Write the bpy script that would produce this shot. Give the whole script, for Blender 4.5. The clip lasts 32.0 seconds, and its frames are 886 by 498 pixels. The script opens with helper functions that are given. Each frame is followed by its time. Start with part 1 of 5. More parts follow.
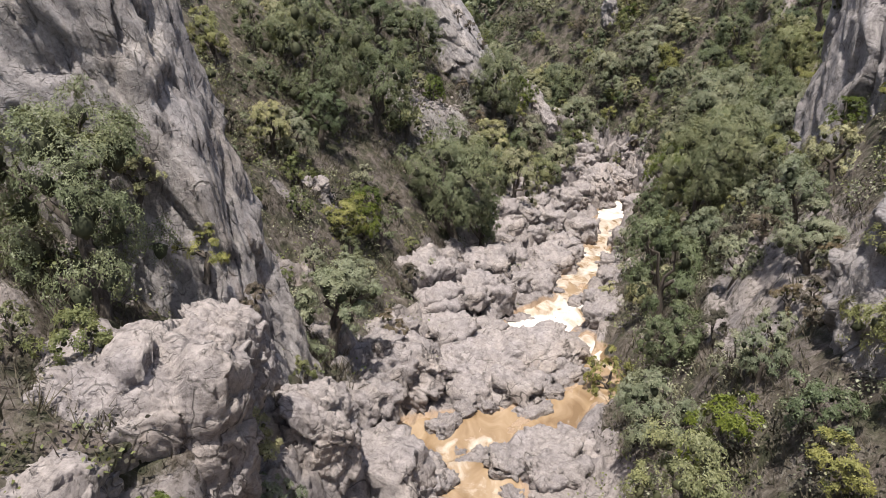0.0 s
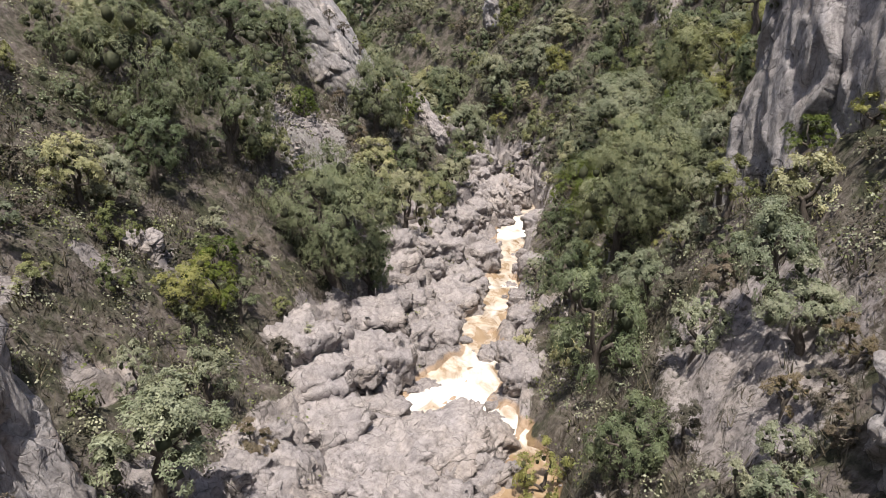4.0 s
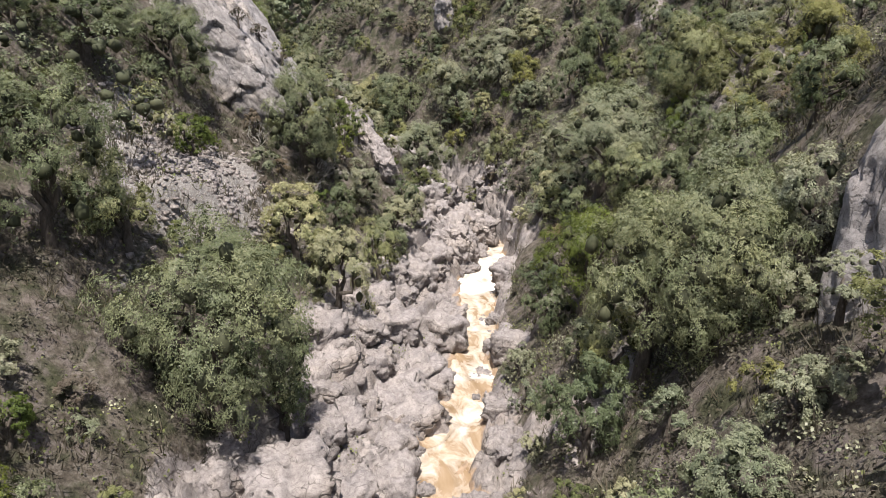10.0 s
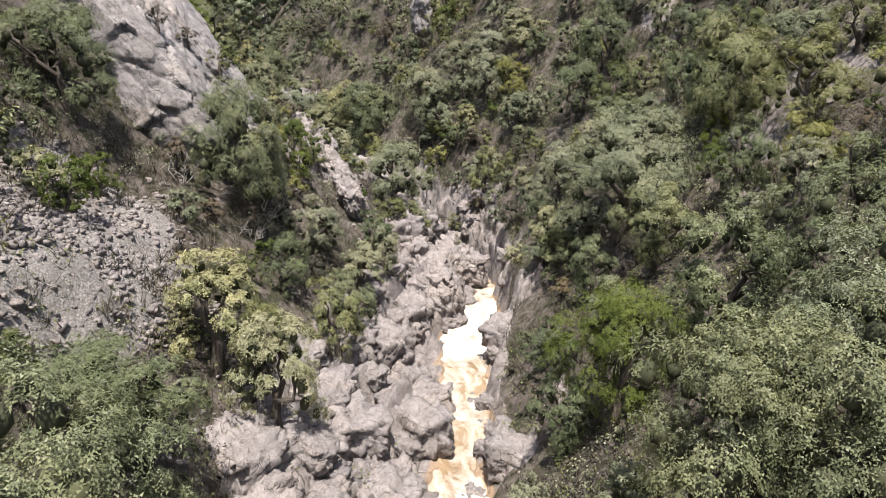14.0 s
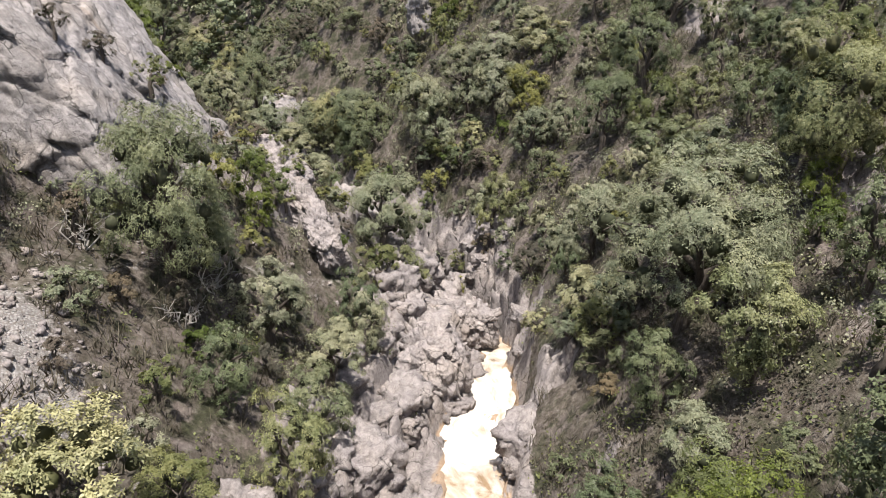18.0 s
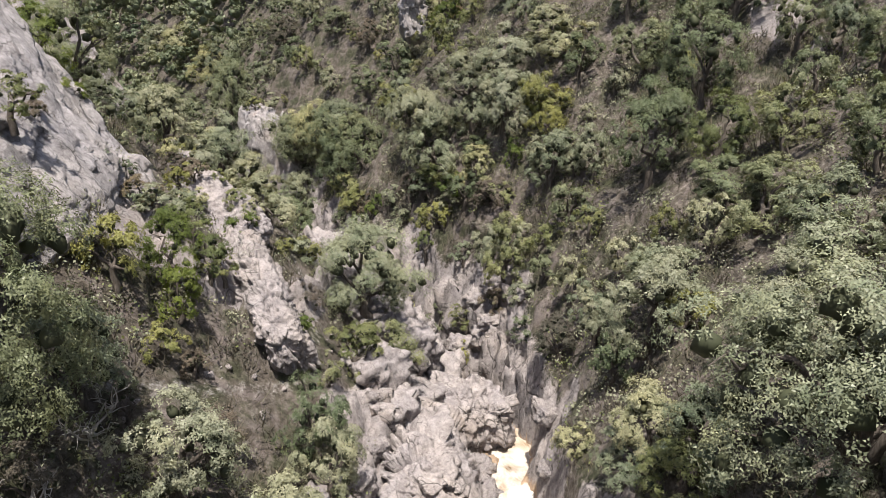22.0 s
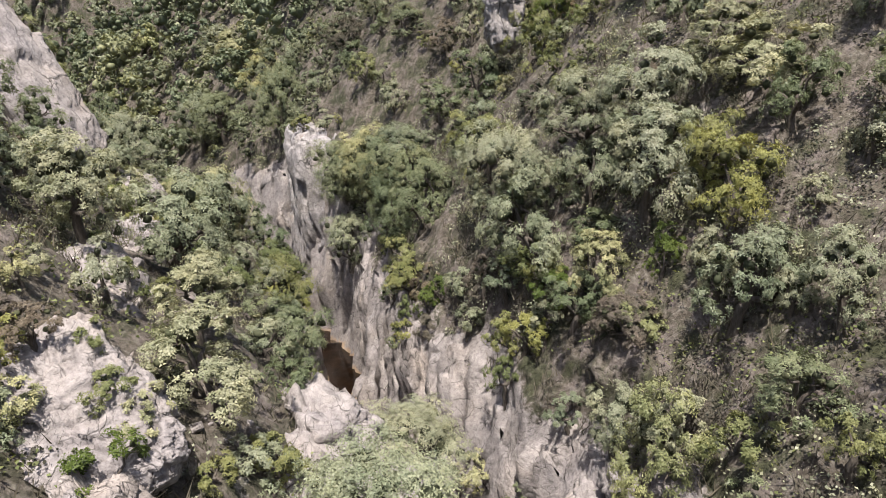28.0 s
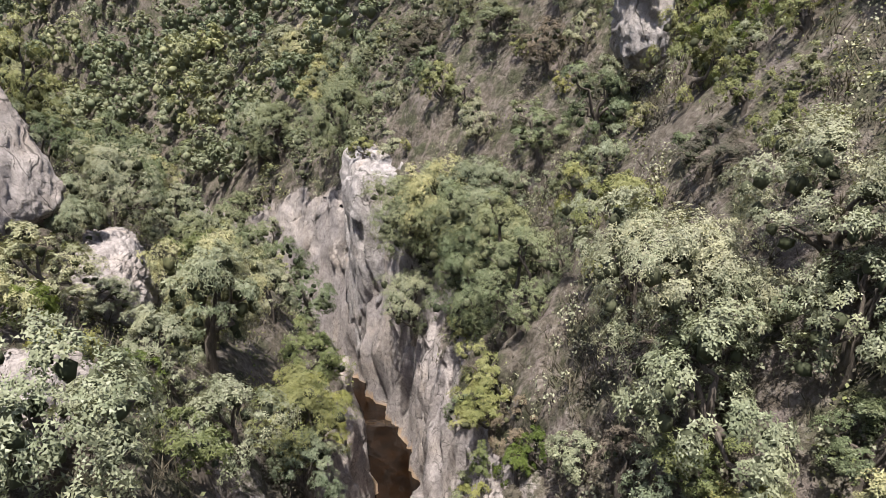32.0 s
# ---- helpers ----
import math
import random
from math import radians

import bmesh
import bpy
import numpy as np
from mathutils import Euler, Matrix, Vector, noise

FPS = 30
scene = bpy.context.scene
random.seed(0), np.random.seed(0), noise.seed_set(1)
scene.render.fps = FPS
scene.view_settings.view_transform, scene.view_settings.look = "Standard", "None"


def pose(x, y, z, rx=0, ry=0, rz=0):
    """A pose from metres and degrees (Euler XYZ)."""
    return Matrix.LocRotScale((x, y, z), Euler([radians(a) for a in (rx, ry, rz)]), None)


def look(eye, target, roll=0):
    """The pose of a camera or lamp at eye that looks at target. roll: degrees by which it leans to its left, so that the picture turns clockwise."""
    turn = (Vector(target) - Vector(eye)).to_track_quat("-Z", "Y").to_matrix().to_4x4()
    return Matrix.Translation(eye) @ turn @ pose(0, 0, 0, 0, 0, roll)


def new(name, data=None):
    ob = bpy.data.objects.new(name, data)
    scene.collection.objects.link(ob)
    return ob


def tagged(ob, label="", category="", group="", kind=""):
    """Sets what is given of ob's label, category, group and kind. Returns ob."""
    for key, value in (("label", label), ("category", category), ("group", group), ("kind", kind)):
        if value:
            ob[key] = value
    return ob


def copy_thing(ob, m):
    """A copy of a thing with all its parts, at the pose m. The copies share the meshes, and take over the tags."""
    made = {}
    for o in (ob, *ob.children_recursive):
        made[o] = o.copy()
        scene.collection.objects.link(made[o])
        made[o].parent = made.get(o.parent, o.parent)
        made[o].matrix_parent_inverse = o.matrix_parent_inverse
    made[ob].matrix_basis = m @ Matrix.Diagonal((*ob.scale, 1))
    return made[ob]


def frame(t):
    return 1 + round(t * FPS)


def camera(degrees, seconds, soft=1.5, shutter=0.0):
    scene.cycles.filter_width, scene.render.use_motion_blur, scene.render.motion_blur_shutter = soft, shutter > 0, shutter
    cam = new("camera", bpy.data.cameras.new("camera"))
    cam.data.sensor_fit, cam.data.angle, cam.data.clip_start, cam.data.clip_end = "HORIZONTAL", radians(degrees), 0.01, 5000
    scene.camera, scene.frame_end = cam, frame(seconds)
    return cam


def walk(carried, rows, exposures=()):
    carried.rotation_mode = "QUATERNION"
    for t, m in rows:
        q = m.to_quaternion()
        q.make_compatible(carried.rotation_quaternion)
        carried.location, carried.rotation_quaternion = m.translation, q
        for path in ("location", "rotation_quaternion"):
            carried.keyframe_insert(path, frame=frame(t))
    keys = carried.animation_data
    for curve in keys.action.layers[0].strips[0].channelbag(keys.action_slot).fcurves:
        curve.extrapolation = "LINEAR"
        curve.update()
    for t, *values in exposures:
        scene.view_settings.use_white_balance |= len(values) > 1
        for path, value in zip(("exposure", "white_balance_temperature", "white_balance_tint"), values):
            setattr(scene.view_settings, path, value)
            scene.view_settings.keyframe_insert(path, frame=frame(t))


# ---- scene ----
cam = camera(67.7, 32.0, 0.65)
METRES, EYE, TILT, LEAN, TURN = 50.0, 20.0, -19.4, 0.0, 0.0
ROWS = [
    (0.0, 0.0, 0.0, 0.0, 0.0, 0.0, -0.0),
    (0.5, 0.0001, 0.0117, 0.004, -0.84, -0.0, 0.29),
    (1.0, 0.0003, 0.0235, 0.008, -2.25, -0.0, 0.78),
    (1.5, 0.001, 0.036, 0.0125, -3.78, -0.04, 1.31),
    (2.0, 0.0017, 0.0475, 0.0165, -4.71, -0.06, 1.64),
    (2.5, 0.0026, 0.0592, 0.0204, -5.15, -0.07, 1.81),
    (3.0, 0.0038, 0.0694, 0.0242, -5.72, -0.08, 2.03),
    (3.5, 0.0056, 0.0804, 0.0282, -8.37, -0.16, 2.96),
    (5.5, 0.0145, 0.1282, 0.0447, -10.5, -0.24, 3.76),
    (6.0, 0.0173, 0.14, 0.0489, -11.22, -0.27, 4.0),
    (6.5, 0.0199, 0.1506, 0.0527, -11.75, -0.3, 4.2),
    (7.0, 0.0227, 0.1624, 0.0567, -12.22, -0.32, 4.34),
    (7.5, 0.0257, 0.1745, 0.0609, -12.43, -0.34, 4.42),
    (8.0, 0.0289, 0.1877, 0.0658, -12.62, -0.34, 4.48),
    (8.5, 0.0319, 0.1999, 0.0701, -12.79, -0.34, 4.54),
    (9.0, 0.0349, 0.2123, 0.0743, -12.96, -0.36, 4.62),
    (9.5, 0.0376, 0.2241, 0.0783, -13.13, -0.36, 4.66),
    (10.0, 0.0406, 0.237, 0.0826, -13.41, -0.37, 4.76),
    (10.5, 0.0439, 0.25, 0.0875, -14.06, -0.43, 5.0),
    (11.0, 0.0475, 0.2629, 0.0922, -14.66, -0.47, 5.2),
    (11.5, 0.0519, 0.2767, 0.0972, -14.91, -0.49, 5.31),
    (12.0, 0.0558, 0.2895, 0.1016, -14.96, -0.49, 5.35),
    (12.5, 0.0597, 0.3026, 0.1066, -14.96, -0.49, 5.34),
    (13.0, 0.0638, 0.316, 0.1115, -14.96, -0.48, 5.34),
    (13.5, 0.068, 0.3299, 0.1164, -14.96, -0.48, 5.34),
    (14.0, 0.0728, 0.3439, 0.1213, -14.95, -0.48, 5.34),
    (14.5, 0.0774, 0.3578, 0.1261, -14.94, -0.48, 5.34),
    (16.5, 0.0941, 0.4132, 0.1465, -14.92, -0.49, 5.37),
    (17.0, 0.098, 0.4277, 0.1516, -14.94, -0.49, 5.37),
    (17.5, 0.1018, 0.442, 0.1567, -14.96, -0.5, 5.34),
    (18.0, 0.1058, 0.4559, 0.1616, -14.96, -0.52, 5.34),
    (18.5, 0.11, 0.4695, 0.1663, -14.99, -0.51, 5.34),
    (19.0, 0.1143, 0.4833, 0.1713, -15.0, -0.48, 5.35),
    (19.5, 0.1184, 0.4977, 0.1763, -15.02, -0.47, 5.35),
    (20.0, 0.1227, 0.5122, 0.1813, -15.02, -0.47, 5.36),
    (20.5, 0.1269, 0.5266, 0.1864, -15.03, -0.47, 5.39),
    (21.0, 0.1307, 0.5397, 0.191, -15.05, -0.46, 5.41),
    (21.5, 0.1351, 0.555, 0.1963, -15.09, -0.45, 5.43),
    (22.0, 0.1394, 0.5695, 0.2011, -15.13, -0.44, 5.44),
    (22.5, 0.1439, 0.584, 0.2061, -15.18, -0.43, 5.45),
    (23.0, 0.1485, 0.5985, 0.2112, -15.23, -0.43, 5.47),
    (23.5, 0.1534, 0.6132, 0.2163, -15.24, -0.42, 5.51),
    (24.0, 0.1581, 0.6281, 0.2214, -15.22, -0.41, 5.49),
    (24.5, 0.1631, 0.6428, 0.2264, -14.86, -0.36, 5.38),
    (25.0, 0.1675, 0.6583, 0.2317, -13.6, -0.23, 4.93),
    (25.5, 0.172, 0.6745, 0.2373, -11.56, -0.06, 4.22),
    (27.5, 0.1882, 0.7465, 0.2626, -8.75, 0.08, 3.1),
    (28.0, 0.1915, 0.7657, 0.2694, -7.99, 0.14, 2.84),
    (28.5, 0.1944, 0.7853, 0.2765, -6.81, 0.18, 2.38),
    (29.0, 0.1967, 0.8051, 0.2834, -5.61, 0.23, 1.93),
    (29.5, 0.1985, 0.8251, 0.2904, -3.79, 0.27, 1.28),
    (30.0, 0.1997, 0.8453, 0.2973, -2.68, 0.3, 0.9),
    (30.5, 0.2005, 0.8651, 0.3043, -2.5, 0.31, 0.83),
    (31.0, 0.2013, 0.8846, 0.311, -2.24, 0.33, 0.73),
    (31.5, 0.2023, 0.9051, 0.3184, -1.55, 0.34, 0.48),
    (32.0, 0.2028, 0.9198, 0.324, -1.44, 0.35, 0.42),
]
walk(cam, [(t, pose(0, 0, EYE, TILT, LEAN, TURN) @ pose(METRES * x, METRES * y, METRES * z, 90 + pitch, roll, yaw)) for t, x, y, z, yaw, pitch, roll in ROWS],
     [(0.0, 0.80), (3.0, 0.80), (8.0, 0.90), (21.0, 1.04), (27.0, 1.16), (32.0, 1.30)])
FINE = 0.09

# ---- daylight ----
SUN_EL, SUN_AZ = 73.0, 196.0            # degrees above the horizon; degrees clockwise from +y
world = bpy.data.worlds.new("sky")
scene.world = world
world.use_nodes = True
wn = world.node_tree
sky = wn.nodes.new("ShaderNodeTexSky")
sky.sky_type, sky.sun_disc = "NISHITA", False
sky.sun_elevation, sky.sun_rotation = radians(SUN_EL), radians(SUN_AZ)
sky.air_density, sky.dust_density, sky.ozone_density = 1.0, 3.0, 1.0
wn.links.new(sky.outputs[0], wn.nodes["Background"].inputs[0])
wn.nodes["Background"].inputs[1].default_value = 0.09
sun = new("sun", bpy.data.lights.new("sun", "SUN"))
sun.data.energy, sun.data.angle, sun.data.color = 4.5, radians(0.6), (1.0, 0.945, 0.86)
SUN_DIR = Vector((math.sin(radians(SUN_AZ)) * math.cos(radians(SUN_EL)), math.cos(radians(SUN_AZ)) * math.cos(radians(SUN_EL)), math.sin(radians(SUN_EL))))
sun.matrix_world = look(SUN_DIR * 80 + Vector((8, 30, 10)), (8, 30, 10))


# ---- noise for shapes ----
def cell_hash(ix, iy, iz, seed):
    h = (ix.astype(np.int64) * 374761393 + iy.astype(np.int64) * 668265263 + iz.astype(np.int64) * 2147483647 + seed * 974634777) & 0xFFFFFFFF
    h = ((h ^ (h >> 13)) * 1274126177) & 0xFFFFFFFF
    h = ((h ^ (h >> 16)) * 2246822519) & 0xFFFFFFFF
    return ((h ^ (h >> 15)) & 0xFFFFFF) / float(0xFFFFFF)


def value_noise(x, y, z, seed=0):
    """Smooth noise from -1 to 1."""
    fx, fy, fz = np.floor(x), np.floor(y), np.floor(z)
    tx, ty, tz = x - fx, y - fy, z - fz
    tx, ty, tz = (t * t * t * (t * (t * 6 - 15) + 10) for t in (tx, ty, tz))
    out = 0.0
    for dx in (0, 1):
        for dy in (0, 1):
            for dz in (0, 1):
                w = (tx if dx else 1 - tx) * (ty if dy else 1 - ty) * (tz if dz else 1 - tz)
                out = out + w * cell_hash(fx + dx, fy + dy, fz + dz, seed)
    return out * 2 - 1


def fbm(x, y, z, octaves=4, seed=0, ridged=False):
    out, amp, total = 0.0, 1.0, 0.0
    for k in range(octaves):
        n = value_noise(x, y, z, seed + k)
        out = out + amp * ((1 - 2 * np.abs(n)) if ridged else n)
        total += amp
        x, y, z, amp = x * 2.03 + 7.1, y * 2.03 - 3.7, z * 2.03 + 1.3, amp * 0.5
    return out / total


def cells(x, y, seed=0):
    """Distance to the nearest cell point, the gap to the second nearest, the nearest cell's random value, and the height of its own tilted face."""
    fx, fy = np.floor(x), np.floor(y)
    d1, d2, pick, face = np.full(x.shape, 9.0), np.full(x.shape, 9.0), np.zeros(x.shape), np.zeros(x.shape)
    zero = np.zeros(x.shape)
    for dx in (-1, 0, 1):
        for dy in (-1, 0, 1):
            cx, cy = fx + dx, fy + dy
            px, py = cx + cell_hash(cx, cy, zero, seed), cy + cell_hash(cx, cy, zero + 1, seed)
            d = np.hypot(px - x, py - y)
            near = d < d1
            d2 = np.where(near, d1, np.minimum(d2, d))
            pick = np.where(near, cell_hash(cx, cy, zero + 2, seed), pick)
            face = np.where(near, (x - px) * (cell_hash(cx, cy, zero + 3, seed) - 0.5) + (y - py) * (cell_hash(cx, cy, zero + 4, seed) - 0.5), face)
            d1 = np.where(near, d, d1)
    return d1, d2 - d1, pick, face


def facets3(p, seed=0):
    """The same in space: gap to the second nearest cell, the nearest cell's random value, and its tilted face."""
    f = np.floor(p)
    n = len(p)
    d1, d2, pick, face = np.full(n, 9.0), np.full(n, 9.0), np.zeros(n), np.zeros(n)
    for dx in (-1, 0, 1):
        for dy in (-1, 0, 1):
            for dz in (-1, 0, 1):
                c = f + np.array([dx, dy, dz])
                h = cell_hash(c[:, 0], c[:, 1], c[:, 2], seed)
                h1, h2 = (h * 91.7) % 1.0, (h * 523.3) % 1.0
                o = np.stack([c[:, 0] + h - p[:, 0], c[:, 1] + h1 - p[:, 1], c[:, 2] + h2 - p[:, 2]])
                d = np.sqrt((o * o).sum(0))
                near = d < d1
                d2 = np.where(near, d1, np.minimum(d2, d))
                pick = np.where(near, (h * 7919.0) % 1.0, pick)
                face = np.where(near, o[0] * ((h * 1543.0) % 1.0 - 0.5) + o[1] * ((h * 3571.0) % 1.0 - 0.5) + o[2] * ((h * 6131.0) % 1.0 - 0.5), face)
                d1 = np.where(near, d, d1)
    return d2 - d1, pick, face


def cells3(p, seed=0):
    return facets3(p, seed)[:2]


def smooth(a, b, x):
    t = np.clip((x - a) / (b - a), 0, 1)
    return t * t * (3 - 2 * t)


# ---- plan of the gorge: cross sections along the stream ----
STATIONS = []
OFFS = np.concatenate([np.arange(0, 30, 0.2), np.arange(30, 620, 10.0)])


def section(y, centre, bed, left, right):
    """One cross section: the stream's centre and bed height, and each bank as (metres from the centre, height)."""
    rows = []
    for bank in (left, right):
        o, z = [0.0] + [p[0] for p in bank], [bed] + [p[1] for p in bank]
        o += [o[-1] + 14, o[-1] + 60, 700]
        z += [z[-1] + 10, z[-1] + 24, z[-1] + 40]
        rows.append(np.interp(OFFS, o, z))
    STATIONS.append((y, centre, bed, rows[0], rows[1]))


section(-400, -2.0, 11.0, [(3, 11.6), (7, 16), (12, 21)], [(3, 12), (7, 16), (12, 21)])
section(-12, -1.0, 10.6, [(2, 11), (4.5, 15), (8, 18), (12, 22)], [(2, 11), (4, 12.5), (7, 16), (12, 22)])
section(7, 0.3, 10.0, [(1.5, 10.6), (3.0, 12.6), (4.2, 15.0), (6.5, 16.2), (9, 18.5), (14, 23)], [(1.8, 10.6), (3.5, 11.8), (6.5, 14.4), (9.5, 17.6), (14, 23)])
section(15, 1.6, 9.5, [(2.4, 10.2), (3.6, 11.3), (5.2, 12.9), (7.0, 14.4), (10, 17.5), (15, 22)], [(2.6, 10.2), (4.0, 11.4), (6.5, 14.6), (8.6, 17.2), (14, 24)])
section(22, 3.9, 9.2, [(2.4, 10.2), (4.6, 11.0), (6.0, 12.4), (8.5, 14.6), (12, 17), (17, 22)], [(1.8, 9.8), (4.2, 11.6), (6.2, 14.2), (8.6, 16.2), (9.6, 18.5), (14, 23)])
section(32, 7.6, 8.6, [(1.6, 9.3), (3.0, 10.2), (4.6, 11.0), (6.2, 12.9), (8.4, 15.8), (11, 17.4), (16, 22.5)], [(1.3, 9.3), (4.5, 11.4), (7.0, 13.6), (10, 16.0), (17, 22.5)])
section(40, 10.4, 8.0, [(1.2, 8.9), (2.6, 10.2), (4.6, 11.6), (6.4, 12.9), (8.6, 14.7), (10.4, 15.9), (15, 22)], [(1.3, 9.2), (3.0, 11.0), (6.0, 14.3), (10, 17.6), (17, 24)])
section(46, 12.6, 7.7, [(0.9, 8.6), (2.4, 10.2), (4.4, 12.4), (5.6, 13.5), (7.6, 15.2), (9.6, 17.2), (14, 22)], [(0.9, 9.0), (2.4, 11.2), (5.0, 14.6), (9.5, 18.6), (17, 25.5)])
section(50, 13.2, 7.4, [(0.9, 9.0), (2.6, 11.0), (4.2, 12.4), (5.6, 14.0), (7.6, 15.0), (10, 17.2), (15, 22)], [(0.8, 9.2), (1.8, 11.2), (4.2, 14.6), (8.5, 18.6), (17, 27)])
section(55, 11.7, 5.2, [(0.9, 7.0), (1.8, 9.4), (3.6, 12.0), (5.0, 14.0), (7.6, 15.6), (12, 18.6), (18, 23)], [(0.9, 7.4), (1.7, 10.6), (3.0, 13.2), (6.0, 17.2), (10, 20.6), (17, 27)])
section(61, 9.8, 4.2, [(0.9, 5.4), (1.8, 8.6), (4.0, 11.8), (6.0, 13.8), (9.5, 16.6), (14, 21)], [(0.9, 6.4), (1.6, 9.8), (3.0, 13.0), (6.0, 17.4), (10, 21.6), (17, 28)])
section(70, 8.8, 3.3, [(0.8, 4.6), (1.6, 8.0), (4.0, 10.6), (8.0, 13.2), (13, 18), (18, 23)], [(0.8, 5.0), (1.5, 8.6), (3.2, 12.0), (6.4, 16.6), (10, 21), (17, 28)])
section(79, 5.2, 3.0, [(1.0, 4.6), (3.0, 8.0), (8.0, 11.5), (14, 17), (20, 22)], [(1.0, 7.0), (2.0, 13.0), (4.5, 17.0), (9, 22), (17, 30)])
section(92, -4.0, 2.6, [(2.0, 4.0), (8.0, 9.0), (16, 16), (24, 22)], [(2.0, 5.0), (4.0, 10.0), (9, 16.0), (17, 24)])
section(104, -15.0, 2.2, [(3, 4.0), (9, 9.0), (18, 16), (26, 24)], [(3, 5.0), (8, 10), (14, 17), (24, 28)])
section(116, -36.0, 1.8, [(3, 4.0), (9, 9.0), (18, 16), (26, 24)], [(3, 5.0), (12, 9), (25, 16), (38, 27)])
section(132, -70.0, 1.6, [(3, 4.0), (9, 9.0), (18, 16), (26, 24)], [(3, 5.0), (12, 9), (25, 16), (40, 30)])
section(520, -90.0, 0.5, [(3, 4.0), (9, 9.0), (18, 16), (26, 24)], [(3, 5.0), (6, 11), (11, 17), (19, 26)])
SY = np.array([s[0] for s in STATIONS], float)
SC = np.array([s[1] for s in STATIONS], float)
SB = np.array([s[2] for s in STATIONS], float)
SL = np.array([s[3] for s in STATIONS])
SR = np.array([s[4] for s in STATIONS])


def soft_interp(y, values):
    """Cubic interpolation over the sections with clipped tangents."""
    y = np.asarray(y, float)
    d = np.diff(values) / np.diff(SY)
    m = np.concatenate([[d[0]], np.where(d[:-1] * d[1:] > 0, 2 * d[:-1] * d[1:] / np.where(d[:-1] + d[1:] == 0, 1, d[:-1] + d[1:]), 0), [d[-1]]])
    i = np.clip(np.searchsorted(SY, y) - 1, 0, len(SY) - 2)
    h = SY[i + 1] - SY[i]
    t = np.clip((y - SY[i]) / h, 0, 1)
    return (2 * t**3 - 3 * t**2 + 1) * values[i] + (t**3 - 2 * t**2 + t) * h * m[i] + (-2 * t**3 + 3 * t**2) * values[i + 1] + (t**3 - t**2) * h * m[i + 1]


def stream_x(y):
    return soft_interp(y, SC)


def stream_bed(y):
    return soft_interp(y, SB)


def plan_height(u, y):
    """The smooth height of the gorge at u metres from the stream's centre."""
    i = np.clip(np.searchsorted(SY, y) - 1, 0, len(SY) - 2)
    t = np.clip((y - SY[i]) / (SY[i + 1] - SY[i]), 0, 1)
    a = np.clip(np.interp(np.abs(u), OFFS, np.arange(len(OFFS))), 0, len(OFFS) - 1.001)
    j = a.astype(int)
    f = a - j
    out = 0.0
    for tab, side in ((SL, u <= 0), (SR, u > 0)):
        z0 = tab[i, j] * (1 - f) + tab[i, j + 1] * f
        z1 = tab[i + 1, j] * (1 - f) + tab[i + 1, j + 1] * f
        out = out + np.where(side, z0 * (1 - t) + z1 * t, 0)
    return out


def channel_half(y):
    """Half the width of the running water."""
    return np.interp(y, [-400, 12, 13.5, 17, 19, 21, 24, 27, 30, 33, 36, 38.5, 41, 43, 44.5, 47, 50, 56, 64, 67, 71.5, 73, 80, 520],
                     [0.6, 0.7, 1.0, 1.1, 1.3, 1.1, 0.75, 0.7, 0.6, 0.6, 0.75, 0.9, 1.25, 0.95, 0.55, 0.35, 0.3, 0.4, 0.5, 0.75, 0.75, 0.5, 0.8, 1.2])


WATER_Y = [-400, -20, 4, 12.6, 13.2, 17.6, 18.2, 20.6, 21.2, 23.6, 24.4, 27.4, 27.9, 30.8, 31.5, 34.6, 35.4, 38.3, 39.4, 43.6, 44.4, 49.5, 51.5, 56, 57, 66, 66.5, 73, 74, 520]
WATER_Z = [11.8, 11.0, 10.5, 10.2, 9.98, 9.95, 9.8, 9.76, 9.5, 9.45, 9.2, 9.15, 8.95, 8.9, 8.72, 8.68, 8.5, 8.45, 8.22, 8.2, 8.0, 7.7, 6.4, 5.3, 4.5, 4.0, 3.65, 3.62, 3.3, 1.0]


def water_z(y, u=0.0):
    """Level of the water; the cascades run unevenly across the stream."""
    y = np.asarray(y, float)
    wob = 0.9 * value_noise(u * 0.9 + y * 0.2, y * 0.5, y * 0 + 2, 19) + 0.35 * value_noise(u * 2.6, y * 1.2, y * 0 + 4, 20)
    return np.interp(y + wob * smooth(62, 58, y), WATER_Y, WATER_Z)


# the running water: places along it with half its width
COURSE = np.array([(0.8, 2.0, 0.4), (0.8, 11.9, 0.35), (0.2, 13.0, 0.4), (-0.7, 13.9, 0.6), (1.1, 14.2, 0.72), (2.6, 14.9, 0.5), (4.3, 15.9, 0.35), (4.9, 17.0, 0.3), (4.6, 18.6, 0.35),
                   (3.9, 19.8, 0.6), (3.3, 20.8, 0.95), (3.5, 21.8, 0.9), (4.3, 22.6, 0.7), (4.9, 23.6, 0.5), (5.4, 24.8, 0.45), (5.4, 26.4, 0.42), (5.9, 27.5, 0.45), (6.8, 29.1, 0.5), (8.0, 32.1, 0.4),
                   (8.9, 34.4, 0.55), (9.1, 35.5, 0.45), (9.8, 37.0, 0.5), (11.0, 39.75, 0.85), (11.4, 40.9, 0.95), (12.3, 42.8, 0.6), (12.7, 43.8, 0.5)])
COURSE_LOW = np.array([(12.7, 43.8, 0.5), (13.5, 45.7, 0.35), (13.6, 47.0, 0.22), (13.2, 50.0, 0.22), (11.7, 55.0, 0.35), (9.8, 61.0, 0.35), (9.0, 66.8, 0.5), (8.8, 70.0, 0.75), (8.4, 72.0, 0.55), (5.2, 79.0, 0.5), (-4.0, 92.0, 0.8)])


